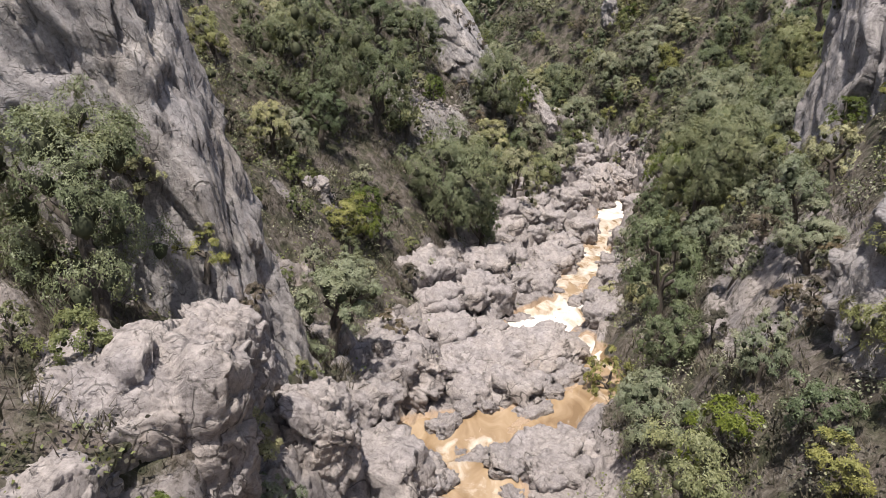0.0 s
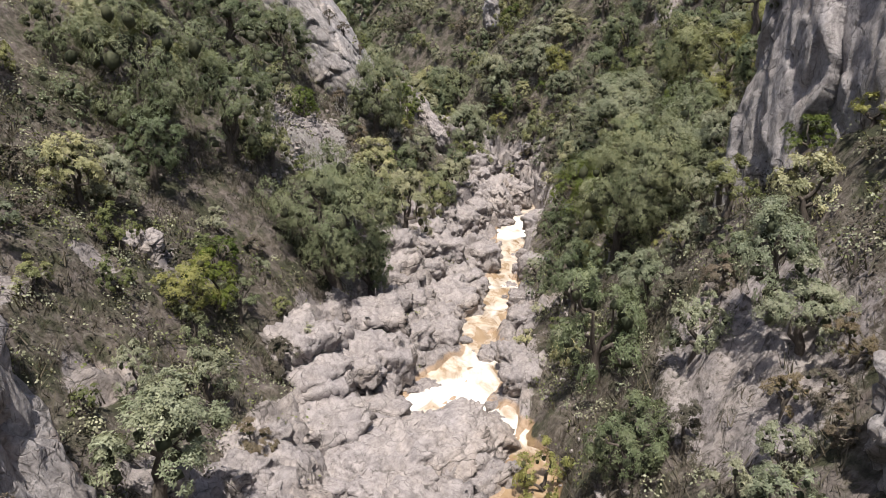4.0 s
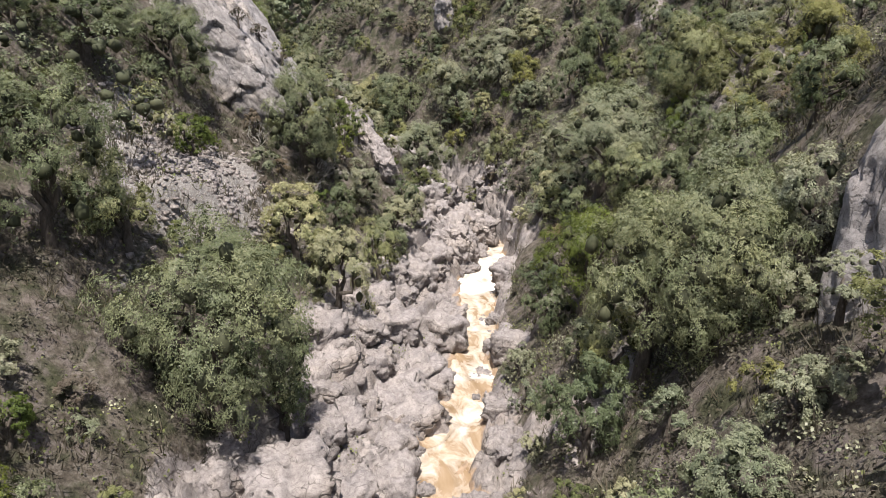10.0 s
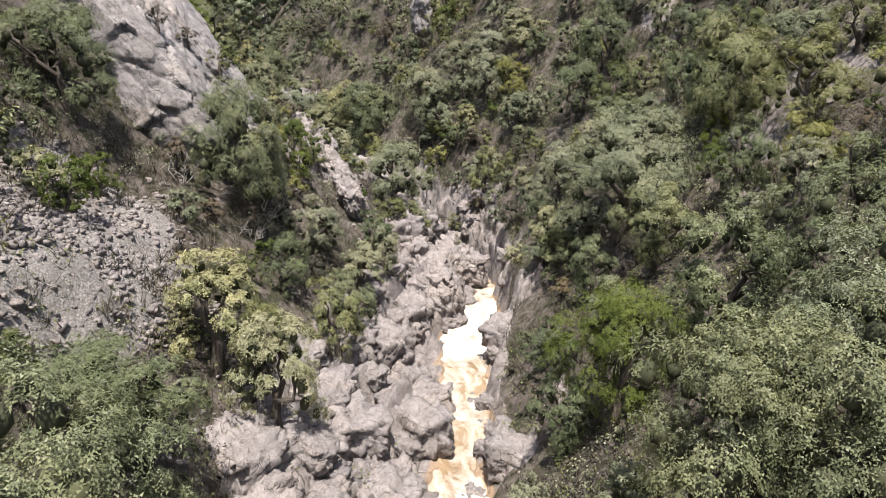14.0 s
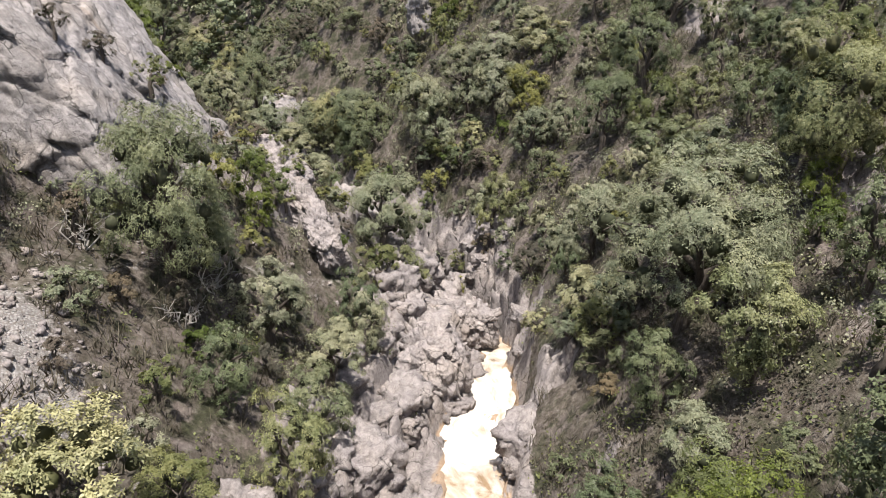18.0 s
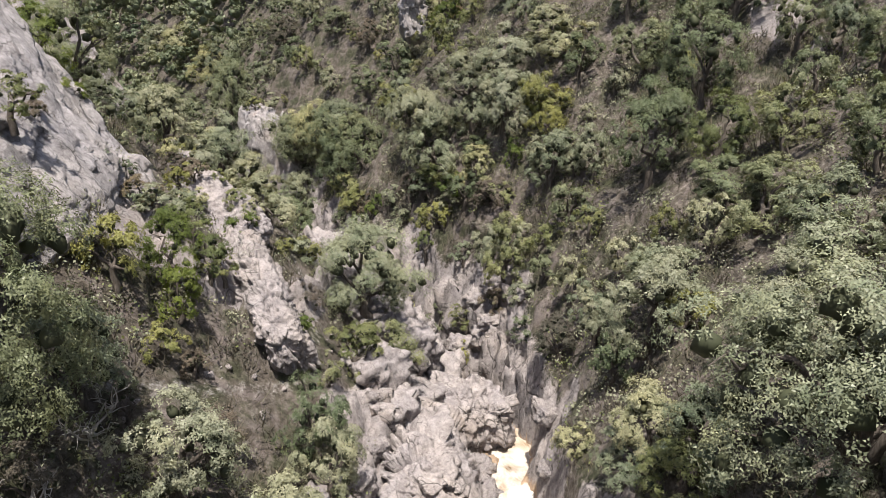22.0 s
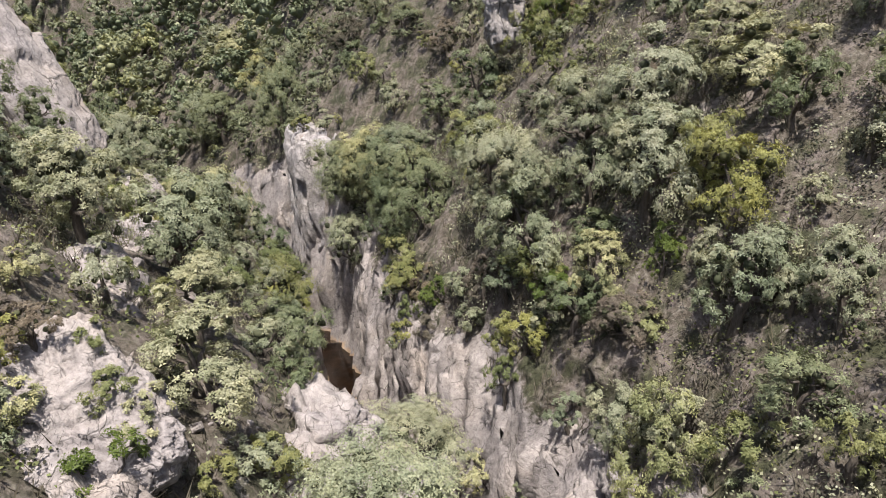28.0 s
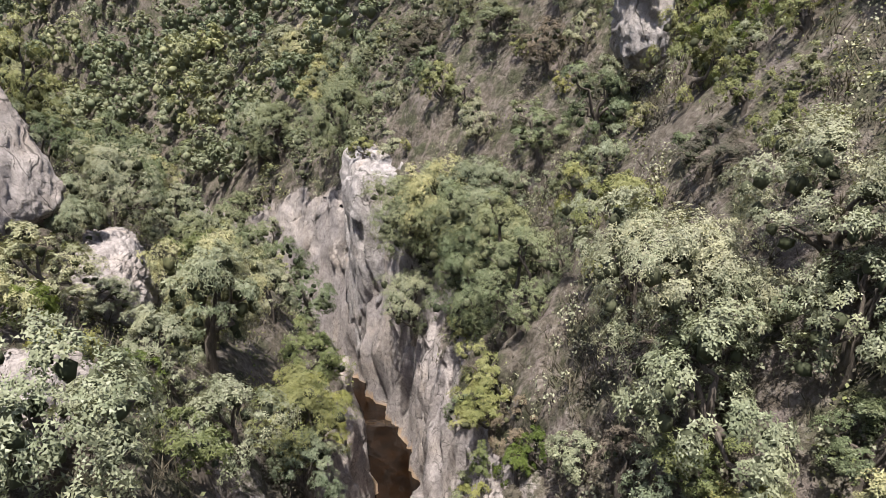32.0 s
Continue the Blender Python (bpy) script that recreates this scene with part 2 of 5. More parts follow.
def from_water(x, y):
    """Metres from the water's edge, below zero inside it."""
    out = np.full(np.shape(x), 9.0)
    wx, wy = x + 0.22 * value_noise(x * 1.1, y * 1.1, x * 0, 71), y + 0.22 * value_noise(x * 1.1, y * 1.1, x * 0 + 4, 72)
    for course in (COURSE, COURSE_LOW):
        for (x0, y0, h0), (x1, y1, h1) in zip(course[:-1], course[1:]):
            dx, dy = x1 - x0, y1 - y0
            t = np.clip(((wx - x0) * dx + (wy - y0) * dy) / (dx * dx + dy * dy), 0, 1)
            out = np.minimum(out, np.hypot(wx - x0 - t * dx, wy - y0 - t * dy) - (h0 + t * (h1 - h0)))
    return out


# the trodden path on the left bank
PATH_PLAN = [(-1.6, 27.5), (-0.9, 30.5), (-0.7, 33.0), (-0.2, 35.5), (0.8, 38.2), (2.8, 41.0), (5.2, 42.6), (7.4, 44.0), (8.0, 45.4), (8.2, 47.5), (7.6, 50.0)]


def from_path(x, y):
    """Metres from the middle of the path."""
    out = np.full(np.shape(x), 9.0)
    for (x0, y0), (x1, y1) in zip(PATH_PLAN[:-1], PATH_PLAN[1:]):
        t = np.clip(((x - x0) * (x1 - x0) + (y - y0) * (y1 - y0)) / ((x1 - x0) ** 2 + (y1 - y0) ** 2), 0, 1)
        out = np.minimum(out, np.hypot(x - x0 - t * (x1 - x0), y - y0 - t * (y1 - y0)))
    return out


def rock_part(u, y, z):
    """How bare the ground is: 1 rock, 0 soil and scrub."""
    bed_left = np.interp(y, [-20, 5, 12, 18, 24, 30, 36, 42, 48, 53, 60, 75, 90], [3.5, 4.5, 3.6, 4.2, 5.6, 4.6, 4.4, 3.6, 3.2, 2.2, 1.9, 1.8, 2.5])
    bed_right = np.interp(y, [-20, 8, 15, 20, 24, 32, 40, 46, 52, 62, 75, 90], [2.5, 2.6, 2.8, 2.4, 1.8, 1.4, 1.5, 2.0, 2.2, 1.9, 2.2, 3])
    wob = 0.9 * value_noise(u * 0.7, y * 0.7, z * 0 + 3, 11)
    r = np.where(u < 0, 1 - smooth(bed_left - 0.5, bed_left + 0.7, -u + wob), 1 - smooth(bed_right - 0.4, bed_right + 0.5, u + wob * 0.6))
    patches = smooth(0.25, 0.45, fbm(u * 0.28, y * 0.28, z * 0.2, 3, 23)) * smooth(66, 52, y) * smooth(16, 10, np.abs(u))
    bank = 0.62 * smooth(1.1, 0.5, np.hypot((u - 6.4) / 2.0, (y - 14.8) / 3.4) + 0.3 * wob)
    return np.maximum(r, np.maximum(patches, bank) * 0.9)


def relief(u, y, base):
    """Bumps, ledges and cracks on the smooth form: the height to add and the bareness."""
    bare = rock_part(u, y, base)
    wu, wy = u + 0.25 * fbm(u * 0.9, y * 0.9, base * 0, 2, 41), y + 0.25 * fbm(u * 0.9, y * 0.9, base * 0 + 5, 2, 43)
    d1, gap, pick, face = cells(wu * 0.46 + wy * 0.14, wy * 0.34 - wu * 0.12, 3)
    hump = (0.6 - d1) * 0.45 + (pick - 0.5) * 0.95 + face * 1.3 - 0.5 * (1 - smooth(0.0, 0.10, gap))
    e1, gap2, pick2, face2 = cells(wu * 1.35 + wy * 0.4, wy * 1.1 - wu * 0.3, 5)
    hump = hump + (0.5 - e1) * 0.16 + (pick2 - 0.5) * 0.34 + face2 * 0.65 - 0.22 * (1 - smooth(0.0, 0.10, gap2))
    g1, gap3, pick3, face3 = cells(wu * 3.4 + wy, wy * 3.0 - wu, 6)
    hump = hump + (pick3 - 0.5) * 0.07 + face3 * 0.16 - 0.05 * (1 - smooth(0.0, 0.14, gap3))
    beds = (wu * 0.86 - wy * 0.34) * 1.15 + pick * 1.3 + 0.5 * fbm(u * 0.5, y * 0.5, base * 0, 2, 59)
    saw = beds - np.floor(beds)
    small = (wu * 0.75 - wy * 0.55) * 3.1 + pick2 * 1.7
    saw2 = small - np.floor(small)
    hump = hump * 0.75 + 0.55 * (saw * smooth(1.0, 0.86, saw) - 0.4) + 0.17 * (saw2 * smooth(1.0, 0.8, saw2) - 0.4)
    fu, fy = wu * 0.9 + wy * 0.45, wy * 0.9 - wu * 0.45
    seam = np.abs(fbm(fu * 0.75, fy * 0.22, base * 0, 3, 55))
    seam2 = np.abs(fbm(fu * 0.5 + 9, fy * 1.1, base * 0, 3, 57))
    hump = hump + 0.08 * fbm(u * 2.3, y * 2.3, base, 3, 51, True) - 0.20 * (1 - smooth(0.0, 0.05, seam)) - 0.13 * (1 - smooth(0.0, 0.04, seam2))
    rough = 0.5 * fbm(u * 0.35, y * 0.35, base * 0.0, 3, 61) + 0.16 * fbm(u * 1.6, y * 1.6, base * 0 + 2, 3, 65)
    rise = (base + 0.45 * fbm(u * 0.5, y * 0.5, base * 0 + 7, 3, 58)) / 0.8
    ledge = (np.floor(rise) + smooth(0.5, 0.85, rise - np.floor(rise)) - rise) * 0.8
    add = bare * (hump * 0.85 + ledge * 0.75) + (1 - bare) * rough
    off = from_water(stream_x(y) + u, y)
    level = np.maximum(base + add, np.where(off < 3.0, water_z(y, u) + 0.06, -99))
    wet = 1 - smooth(-0.15, 0.55, off)
    floor = water_z(y, u) - 0.26 + 0.5 * np.clip(hump, -0.4, 0.9) * smooth(60, 55, y) - 0.5 * smooth(60, 66, y)
    return level * (1 - wet) + np.minimum(level, floor) * wet, bare


def spaced(lo, hi, fine_lo, fine_hi, step, growth=1.09, cap=30.0):
    mid = list(np.arange(fine_lo, fine_hi, step))
    up, s = [fine_hi], step
    while up[-1] < hi:
        s = min(s * growth, cap)
        up.append(up[-1] + s)
    down, s = [fine_lo], step
    while down[-1] > lo:
        s = min(s * growth, cap)
        down.append(down[-1] - s)
    return np.array(down[:0:-1] + mid + up)


U_LINES = spaced(-420, 420, -6.2, 3.6, FINE * 1.0, 1.045)
V_LINES = spaced(-380, 500, 10.0, 74.0, FINE * 1.15, 1.03)
GU, GV = np.meshgrid(U_LINES, V_LINES)
BASE = plan_height(GU, GV)
GZ, BARE = relief(GU, GV, BASE)


def ground(x, y):
    """Height of the ground at one place."""
    u = x - float(stream_x(y))
    i = min(max(int(np.searchsorted(V_LINES, y)) - 1, 0), len(V_LINES) - 2)
    j = min(max(int(np.searchsorted(U_LINES, u)) - 1, 0), len(U_LINES) - 2)
    a, b = (y - V_LINES[i]) / (V_LINES[i + 1] - V_LINES[i]), (u - U_LINES[j]) / (U_LINES[j + 1] - U_LINES[j])
    return float((GZ[i, j] * (1 - b) + GZ[i, j + 1] * b) * (1 - a) + (GZ[i + 1, j] * (1 - b) + GZ[i + 1, j + 1] * b) * a)


def bareness(x, y):
    u = x - float(stream_x(y))
    i = min(max(int(np.searchsorted(V_LINES, y)) - 1, 0), len(V_LINES) - 2)
    j = min(max(int(np.searchsorted(U_LINES, u)) - 1, 0), len(U_LINES) - 2)
    return float(BARE[i, j])


# ---- materials ----
def material(name):
    m = bpy.data.materials.new(name)
    m.use_nodes = True
    t = m.node_tree
    t.nodes.clear()
    out = t.nodes.new("ShaderNodeOutputMaterial")
    return m, t, out


def node(t, kind, ins=(), **props):
    n = t.nodes.new(kind)
    for k, v in props.items():
        if k == "operation":
            n.operation = v
        elif k == "data_type":
            n.data_type = v
        elif k == "blend_type":
            n.blend_type = v
        elif k == "feature":
            n.feature = v
        elif k == "attribute_name":
            n.attribute_name = v
    for k, v in dict(ins).items():
        if isinstance(v, bpy.types.NodeSocket):
            t.links.new(v, n.inputs[k])
        else:
            n.inputs[k].default_value = v
    return n


def noise_tex(t, scale, detail=5.0, rough=0.55, vec=None, distortion=0.0):
    n = node(t, "ShaderNodeTexNoise", {"Scale": scale, "Detail": detail, "Roughness": rough, "Distortion": distortion})
    if vec is not None:
        t.links.new(vec, n.inputs["Vector"])
    return n.outputs["Fac"]


def ramp(t, fac, stops):
    r = t.nodes.new("ShaderNodeValToRGB")
    e = r.color_ramp.elements
    e[0].position, e[0].color = stops[0][0], (*stops[0][1], 1)
    e[1].position, e[1].color = stops[-1][0], (*stops[-1][1], 1)
    for p, c in stops[1:-1]:
        e.new(p).color = (*c, 1)
    t.links.new(fac, r.inputs[0])
    return r.outputs[0]


def mix(t, fac, a, b, blend="MIX"):
    n = t.nodes.new("ShaderNodeMix")
    n.data_type, n.blend_type = "RGBA", blend
    for sock, v in ((n.inputs["Factor"], fac), (n.inputs["A"], a), (n.inputs["B"], b)):
        if isinstance(v, bpy.types.NodeSocket):
            t.links.new(v, sock)
        elif isinstance(v, (int, float)):
            sock.default_value = v
        else:
            sock.default_value = (*v, 1)
    return n.outputs["Result"]


def calc(t, op, a, b=0.0, clamp=False):
    n = t.nodes.new("ShaderNodeMath")
    n.operation, n.use_clamp = op, clamp
    for sock, v in ((n.inputs[0], a), (n.inputs[1], b)):
        if isinstance(v, bpy.types.NodeSocket):
            t.links.new(v, sock)
        else:
            sock.default_value = v
    return n.outputs[0]


def step(t, value, lo, hi):
    n = t.nodes.new("ShaderNodeMapRange")
    n.interpolation_type = "SMOOTHSTEP"
    t.links.new(value, n.inputs["Value"])
    n.inputs["From Min"].default_value, n.inputs["From Max"].default_value = lo, hi
    return n.outputs["Result"]


def finish(t, out, colour, rough=0.85, bump=None, strength=0.5, distance=0.05, specular=0.3):
    p = node(t, "ShaderNodeBsdfPrincipled", {"Specular IOR Level": specular})
    for key, v in (("Base Color", colour), ("Roughness", rough)):
        if isinstance(v, bpy.types.NodeSocket):
            t.links.new(v, p.inputs[key])
        else:
            p.inputs[key].default_value = v if key == "Roughness" else (*v, 1)
    if bump is not None:
        b = node(t, "ShaderNodeBump", {"Strength": strength, "Distance": distance, "Height": bump})
        t.links.new(b.outputs[0], p.inputs["Normal"])
    t.links.new(p.outputs[0], out.inputs[0])
    return p


def limestone_nodes(t, tint=1.0):
    """Colour and bump of weathered grey limestone, in metres."""
    pos = node(t, "ShaderNodeTexCoord").outputs["Object"]
    big = noise_tex(t, 0.55, 6, 0.6, pos, 0.1)
    mid = noise_tex(t, 3.2, 8, 0.70, pos, 0.1)
    fine = noise_tex(t, 19.0, 5, 0.7, pos)
    col = ramp(t, mid, [(0.26, (0.24, 0.228, 0.228)), (0.40, (0.44, 0.422, 0.42)), (0.54, (0.57, 0.55, 0.545)), (0.70, (0.68, 0.66, 0.65))])
    warm = ramp(t, big, [(0.40, (0.90, 0.89, 0.92)), (0.55, (1.0, 0.975, 0.965)), (0.74, (0.98, 0.90, 0.82))])
    col = mix(t, 1.0, col, warm, "MULTIPLY")
    warp = node(t, "ShaderNodeTexNoise", {"Scale": 0.8, "Detail": 4.0, "Vector": pos})
    bent_pos = node(t, "ShaderNodeVectorMath", {0: pos, 1: warp.outputs["Color"]}).outputs[0]
    cracks = []
    for scale, turn, width, dark in ((0.55, 0.4, 0.022, 0.8), (1.9, 1.1, 0.04, 0.62), (6.0, 0.2, 0.07, 0.4)):
        mp = node(t, "ShaderNodeMapping", {"Vector": bent_pos, "Rotation": (0.3, turn, 0.5 * turn), "Scale": (1.0, 1.7, 0.8)})
        edge = node(t, "ShaderNodeTexVoronoi", {"Scale": scale, "Vector": mp.outputs[0]}, feature="DISTANCE_TO_EDGE").outputs["Distance"]
        patchy = step(t, noise_tex(t, scale * 0.9, 3, 0.6, pos), 0.46, 0.60)
        c = calc(t, "MULTIPLY", calc(t, "SUBTRACT", 1.0, step(t, edge, 0.0, width)), patchy)
        col = mix(t, calc(t, "MULTIPLY", c, dark), col, (0.09, 0.082, 0.075))
        cracks.append(calc(t, "SUBTRACT", 1.0, c))
    crack = calc(t, "ADD", calc(t, "MULTIPLY", cracks[0], 0.8), calc(t, "ADD", calc(t, "MULTIPLY", cracks[1], 0.6), calc(t, "MULTIPLY", cracks[2], 0.5)))
    facet = node(t, "ShaderNodeTexVoronoi", {"Scale": 2.4, "Vector": bent_pos}).outputs["Distance"]
    grain = noise_tex(t, 11.0, 6, 0.75, pos, 0.3)
    col = mix(t, 1.0, col, ramp(t, grain, [(0.32, (0.66, 0.65, 0.64)), (0.5, (1.0, 1.0, 1.0)), (0.66, (1.16, 1.16, 1.15))]), "MULTIPLY")
    spots = step(t, noise_tex(t, 8.0, 4, 0.7, pos), 0.60, 0.70)
    col = mix(t, calc(t, "MULTIPLY", spots, 0.36), col, (0.13, 0.12, 0.11))
    height = calc(t, "ADD", calc(t, "ADD", calc(t, "MULTIPLY", mid, 0.7), calc(t, "MULTIPLY", facet, -0.45)), calc(t, "ADD", calc(t, "ADD", calc(t, "MULTIPLY", fine, 0.3), calc(t, "MULTIPLY", grain, 0.5)), calc(t, "MULTIPLY", crack, 0.4)))
    return pos, col, height


def rock_material(name, shade=(1, 1, 1), streaks=False):
    m, t, out = material(name)
    pos, col, height = limestone_nodes(t)
    if streaks:
        mp = node(t, "ShaderNodeMapping", {"Vector": pos, "Scale": (1.3, 1.3, 0.16)})
        st = step(t, noise_tex(t, 1.6, 6, 0.65, mp.outputs[0], 0.5), 0.50, 0.68)
        col = mix(t, calc(t, "MULTIPLY", st, 0.38), col, (0.16, 0.155, 0.16))
        rust = step(t, noise_tex(t, 0.9, 5, 0.6, mp.outputs[0], 0.3), 0.60, 0.74)
        col = mix(t, calc(t, "MULTIPLY", rust, 0.45), col, (0.42, 0.29, 0.19))
    col = mix(t, 1.0, col, shade, "MULTIPLY")
    finish(t, out, col, 0.9, height, 0.9, 0.07)
    return m


MAT_ROCK = rock_material("pale limestone", (0.53, 0.50, 0.49))
MAT_CLIFF = rock_material("streaked cliff limestone", (0.55, 0.535, 0.535), True)


def ground_material():
    m, t, out = material("gorge ground")
    pos, rock, height = limestone_nodes(t)
    rock = mix(t, 1.0, rock, (0.47, 0.442, 0.432), "MULTIPLY")
    n1 = noise_tex(t, 1.1, 6, 0.65, pos)
    n2 = noise_tex(t, 6.5, 6, 0.7, pos)
    soil = ramp(t, n2, [(0.30, (0.032, 0.026, 0.020)), (0.46, (0.075, 0.062, 0.050)), (0.58, (0.125, 0.108, 0.092)), (0.72, (0.21, 0.19, 0.168))])
    green = ramp(t, n2, [(0.35, (0.020, 0.022, 0.012)), (0.7, (0.065, 0.066, 0.036))])
    soil = mix(t, step(t, n1, 0.44, 0.62), soil, green)
    upright = node(t, "ShaderNodeMapping", {"Vector": pos, "Scale": (1.0, 1.0, 0.28)})
    outcrop = step(t, noise_tex(t, 1.7, 7, 0.68, upright.outputs[0], 0.4), 0.50, 0.62)
    soil = mix(t, calc(t, "MULTIPLY", outcrop, 0.45), soil, mix(t, 1.0, rock, (0.80, 0.74, 0.74), "MULTIPLY"))
    att = node(t, "ShaderNodeAttribute", attribute_name="bare")
    edge = calc(t, "ADD", att.outputs["Fac"], calc(t, "MULTIPLY", calc(t, "SUBTRACT", n2, 0.5), 0.9))
    bare = step(t, edge, 0.36, 0.58)
    col = mix(t, bare, soil, rock)
    gravel = node(t, "ShaderNodeAttribute", attribute_name="gravel").outputs["Fac"]
    vor = node(t, "ShaderNodeTexVoronoi", {"Scale": 23.0, "Vector": pos})
    stones = ramp(t, node(t, "ShaderNodeSeparateColor", {"Color": vor.outputs["Color"]}).outputs[0], [(0.0, (0.19, 0.175, 0.17)), (1.0, (0.36, 0.34, 0.33))])
    stones = mix(t, step(t, vor.outputs["Distance"], 0.35, 0.75), stones, (0.20, 0.18, 0.165))
    col = mix(t, step(t, calc(t, "ADD", gravel, calc(t, "MULTIPLY", calc(t, "SUBTRACT", n2, 0.5), 0.7)), 0.4, 0.6), col, stones)
    wet = node(t, "ShaderNodeAttribute", attribute_name="silt").outputs["Fac"]
    silt = step(t, calc(t, "ADD", wet, calc(t, "MULTIPLY", calc(t, "SUBTRACT", n2, 0.5), 0.5)), 0.35, 0.7)
    col = mix(t, calc(t, "MULTIPLY", silt, 0.55), col, (0.40, 0.26, 0.14))
    h = calc(t, "ADD", height, calc(t, "MULTIPLY", n2, 0.8))
    finish(t, out, col, 0.92, h, 0.9, 0.07)
    return m


def water_material():
    m, t, out = material("silty stream water")
    pos = node(t, "ShaderNodeTexCoord").outputs["Object"]
    mp = node(t, "ShaderNodeMapping", {"Vector": pos, "Rotation": (0, 0, 0.3), "Scale": (1.5, 0.8, 1.0)})
    n = noise_tex(t, 0.9, 4, 0.55, mp.outputs[0], 0.8)
    col = ramp(t, n, [(0.30, (0.16, 0.105, 0.058)), (0.5, (0.25, 0.175, 0.108)), (0.7, (0.34, 0.26, 0.18))])
    # white stands for cascade foam and for bright glare painted on the water
    foam_glare_at = node(t, "ShaderNodeAttribute", attribute_name="foam").outputs["Fac"]
    f = noise_tex(t, 1.3, 6, 0.62, mp.outputs[0], 0.6)
    foam = step(t, calc(t, "ADD", foam_glare_at, calc(t, "MULTIPLY", calc(t, "SUBTRACT", f, 0.5), 1.9)), 0.12, 1.0)
    col = mix(t, foam, col, (0.62, 0.59, 0.55))
    rough = calc(t, "ADD", calc(t, "MULTIPLY", foam, 0.5), 0.22)
    ripple = calc(t, "ADD", noise_tex(t, 7.0, 3, 0.5, mp.outputs[0], 0.8), calc(t, "MULTIPLY", foam, 0.4))
    p = finish(t, out, col, rough, ripple, 0.25, 0.03, 0.4)
    p.inputs["IOR"].default_value = 1.33
    return m


def dark_pool_material():
    m, t, out = material("dark brown pool water")
    pos = node(t, "ShaderNodeTexCoord").outputs["Object"]
    n = noise_tex(t, 1.4, 4, 0.6, pos, 0.6)
    # near-black brown, varied a little by the noise
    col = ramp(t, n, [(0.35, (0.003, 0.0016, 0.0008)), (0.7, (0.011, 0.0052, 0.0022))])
    p = finish(t, out, col, 0.12, noise_tex(t, 5.0, 2, 0.5, pos), 0.15, 0.03, 0.5)
    return m


def leaf_material(name, dark, light, tip, gloss=0.42, through_light=0.28, tones=False):
    m, t, out = material(name)
    g = t.nodes.new("ShaderNodeNewGeometry")
    o = t.nodes.new("ShaderNodeObjectInfo")
    isl = g.outputs["Random Per Island"]
    col = ramp(t, isl, [(0.0, tuple(0.55 * a + 0.45 * b for a, b in zip(dark, light))), (0.35, tuple(0.2 * a + 0.8 * b for a, b in zip(dark, light))), (0.85, light), (1.0, tuple(0.75 * a + 0.25 * b for a, b in zip(light, tip)))])
    pick = node(t, "ShaderNodeAttribute", attribute_name="tone").outputs["Fac"] if tones else o.outputs["Random"]
    tone = ramp(t, pick, [(0.0, (0.62, 0.70, 0.66)), (0.3, (0.85, 0.90, 0.84)), (0.6, (1.0, 1.0, 1.0)), (0.85, (1.20, 1.15, 1.0)), (1.0, (1.34, 1.26, 0.92))])
    col = mix(t, 1.0, col, tone, "MULTIPLY")
    pos = node(t, "ShaderNodeTexCoord").outputs["Object"]
    patch = ramp(t, noise_tex(t, 1.1, 4, 0.6, pos), [(0.34, (0.74, 0.80, 0.74)), (0.5, (1.0, 1.0, 1.0)), (0.66, (1.22, 1.18, 1.08))])
    col = mix(t, 1.0, col, patch, "MULTIPLY")
    p = node(t, "ShaderNodeBsdfPrincipled", {"Roughness": gloss, "Specular IOR Level": 0.25, "Base Color": col})
    tr = node(t, "ShaderNodeBsdfTranslucent", {"Color": mix(t, 1.0, col, (1.15, 1.1, 0.62), "MULTIPLY")})
    mx = t.nodes.new("ShaderNodeMixShader")
    mx.inputs[0].default_value = through_light
    t.links.new(p.outputs[0], mx.inputs[1])
    t.links.new(tr.outputs[0], mx.inputs[2])
    t.links.new(mx.outputs[0], out.inputs[0])
    return m


def bark_material(name, a, b):
    m, t, out = material(name)
    pos = node(t, "ShaderNodeTexCoord").outputs["Object"]
    mp = node(t, "ShaderNodeMapping", {"Vector": pos, "Scale": (9, 9, 2.2)})
    n = noise_tex(t, 2.0, 6, 0.7, mp.outputs[0], 0.5)
    finish(t, out, ramp(t, n, [(0.3, a), (0.7, b)]), 0.9, n, 0.8, 0.03)
    return m


MAT_GROUND = ground_material()
MAT_WATER = water_material()
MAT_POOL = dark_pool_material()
MAT_OAK = leaf_material("holm oak leaf", (0.045, 0.053, 0.027), (0.175, 0.190, 0.113), (0.38, 0.39, 0.26), 0.45, 0.20)
MAT_GREY = leaf_material("grey green leaf", (0.070, 0.074, 0.048), (0.262, 0.266, 0.190), (0.50, 0.50, 0.40), 0.45, 0.20)
MAT_BRIGHT = leaf_material("fresh green leaf", (0.030, 0.046, 0.010), (0.115, 0.145, 0.036), (0.22, 0.25, 0.07), 0.5, 0.34)
MAT_YELLOW = leaf_material("yellowing leaf", (0.065, 0.066, 0.024), (0.195, 0.205, 0.095), (0.34, 0.33, 0.17), 0.55, 0.30)
MAT_DRY = leaf_material("dry scrub", (0.040, 0.032, 0.026), (0.118, 0.098, 0.082), (0.26, 0.225, 0.19), 0.8, 0.12)
MAT_WOODS = leaf_material("distant woodland leaf", (0.040, 0.046, 0.027), (0.165, 0.178, 0.115), (0.36, 0.37, 0.26), 0.5, 0.18, True)
# darkened leaf copy for the inner lumps: the crown's shade is in its colour
MAT_CROWN_SHADE = leaf_material("painted inner crown shade", (0.024, 0.026, 0.015), (0.060, 0.064, 0.038), (0.09, 0.09, 0.06), 0.8, 0.0)
MAT_BARK = bark_material("oak bark", (0.035, 0.028, 0.022), (0.13, 0.11, 0.095))
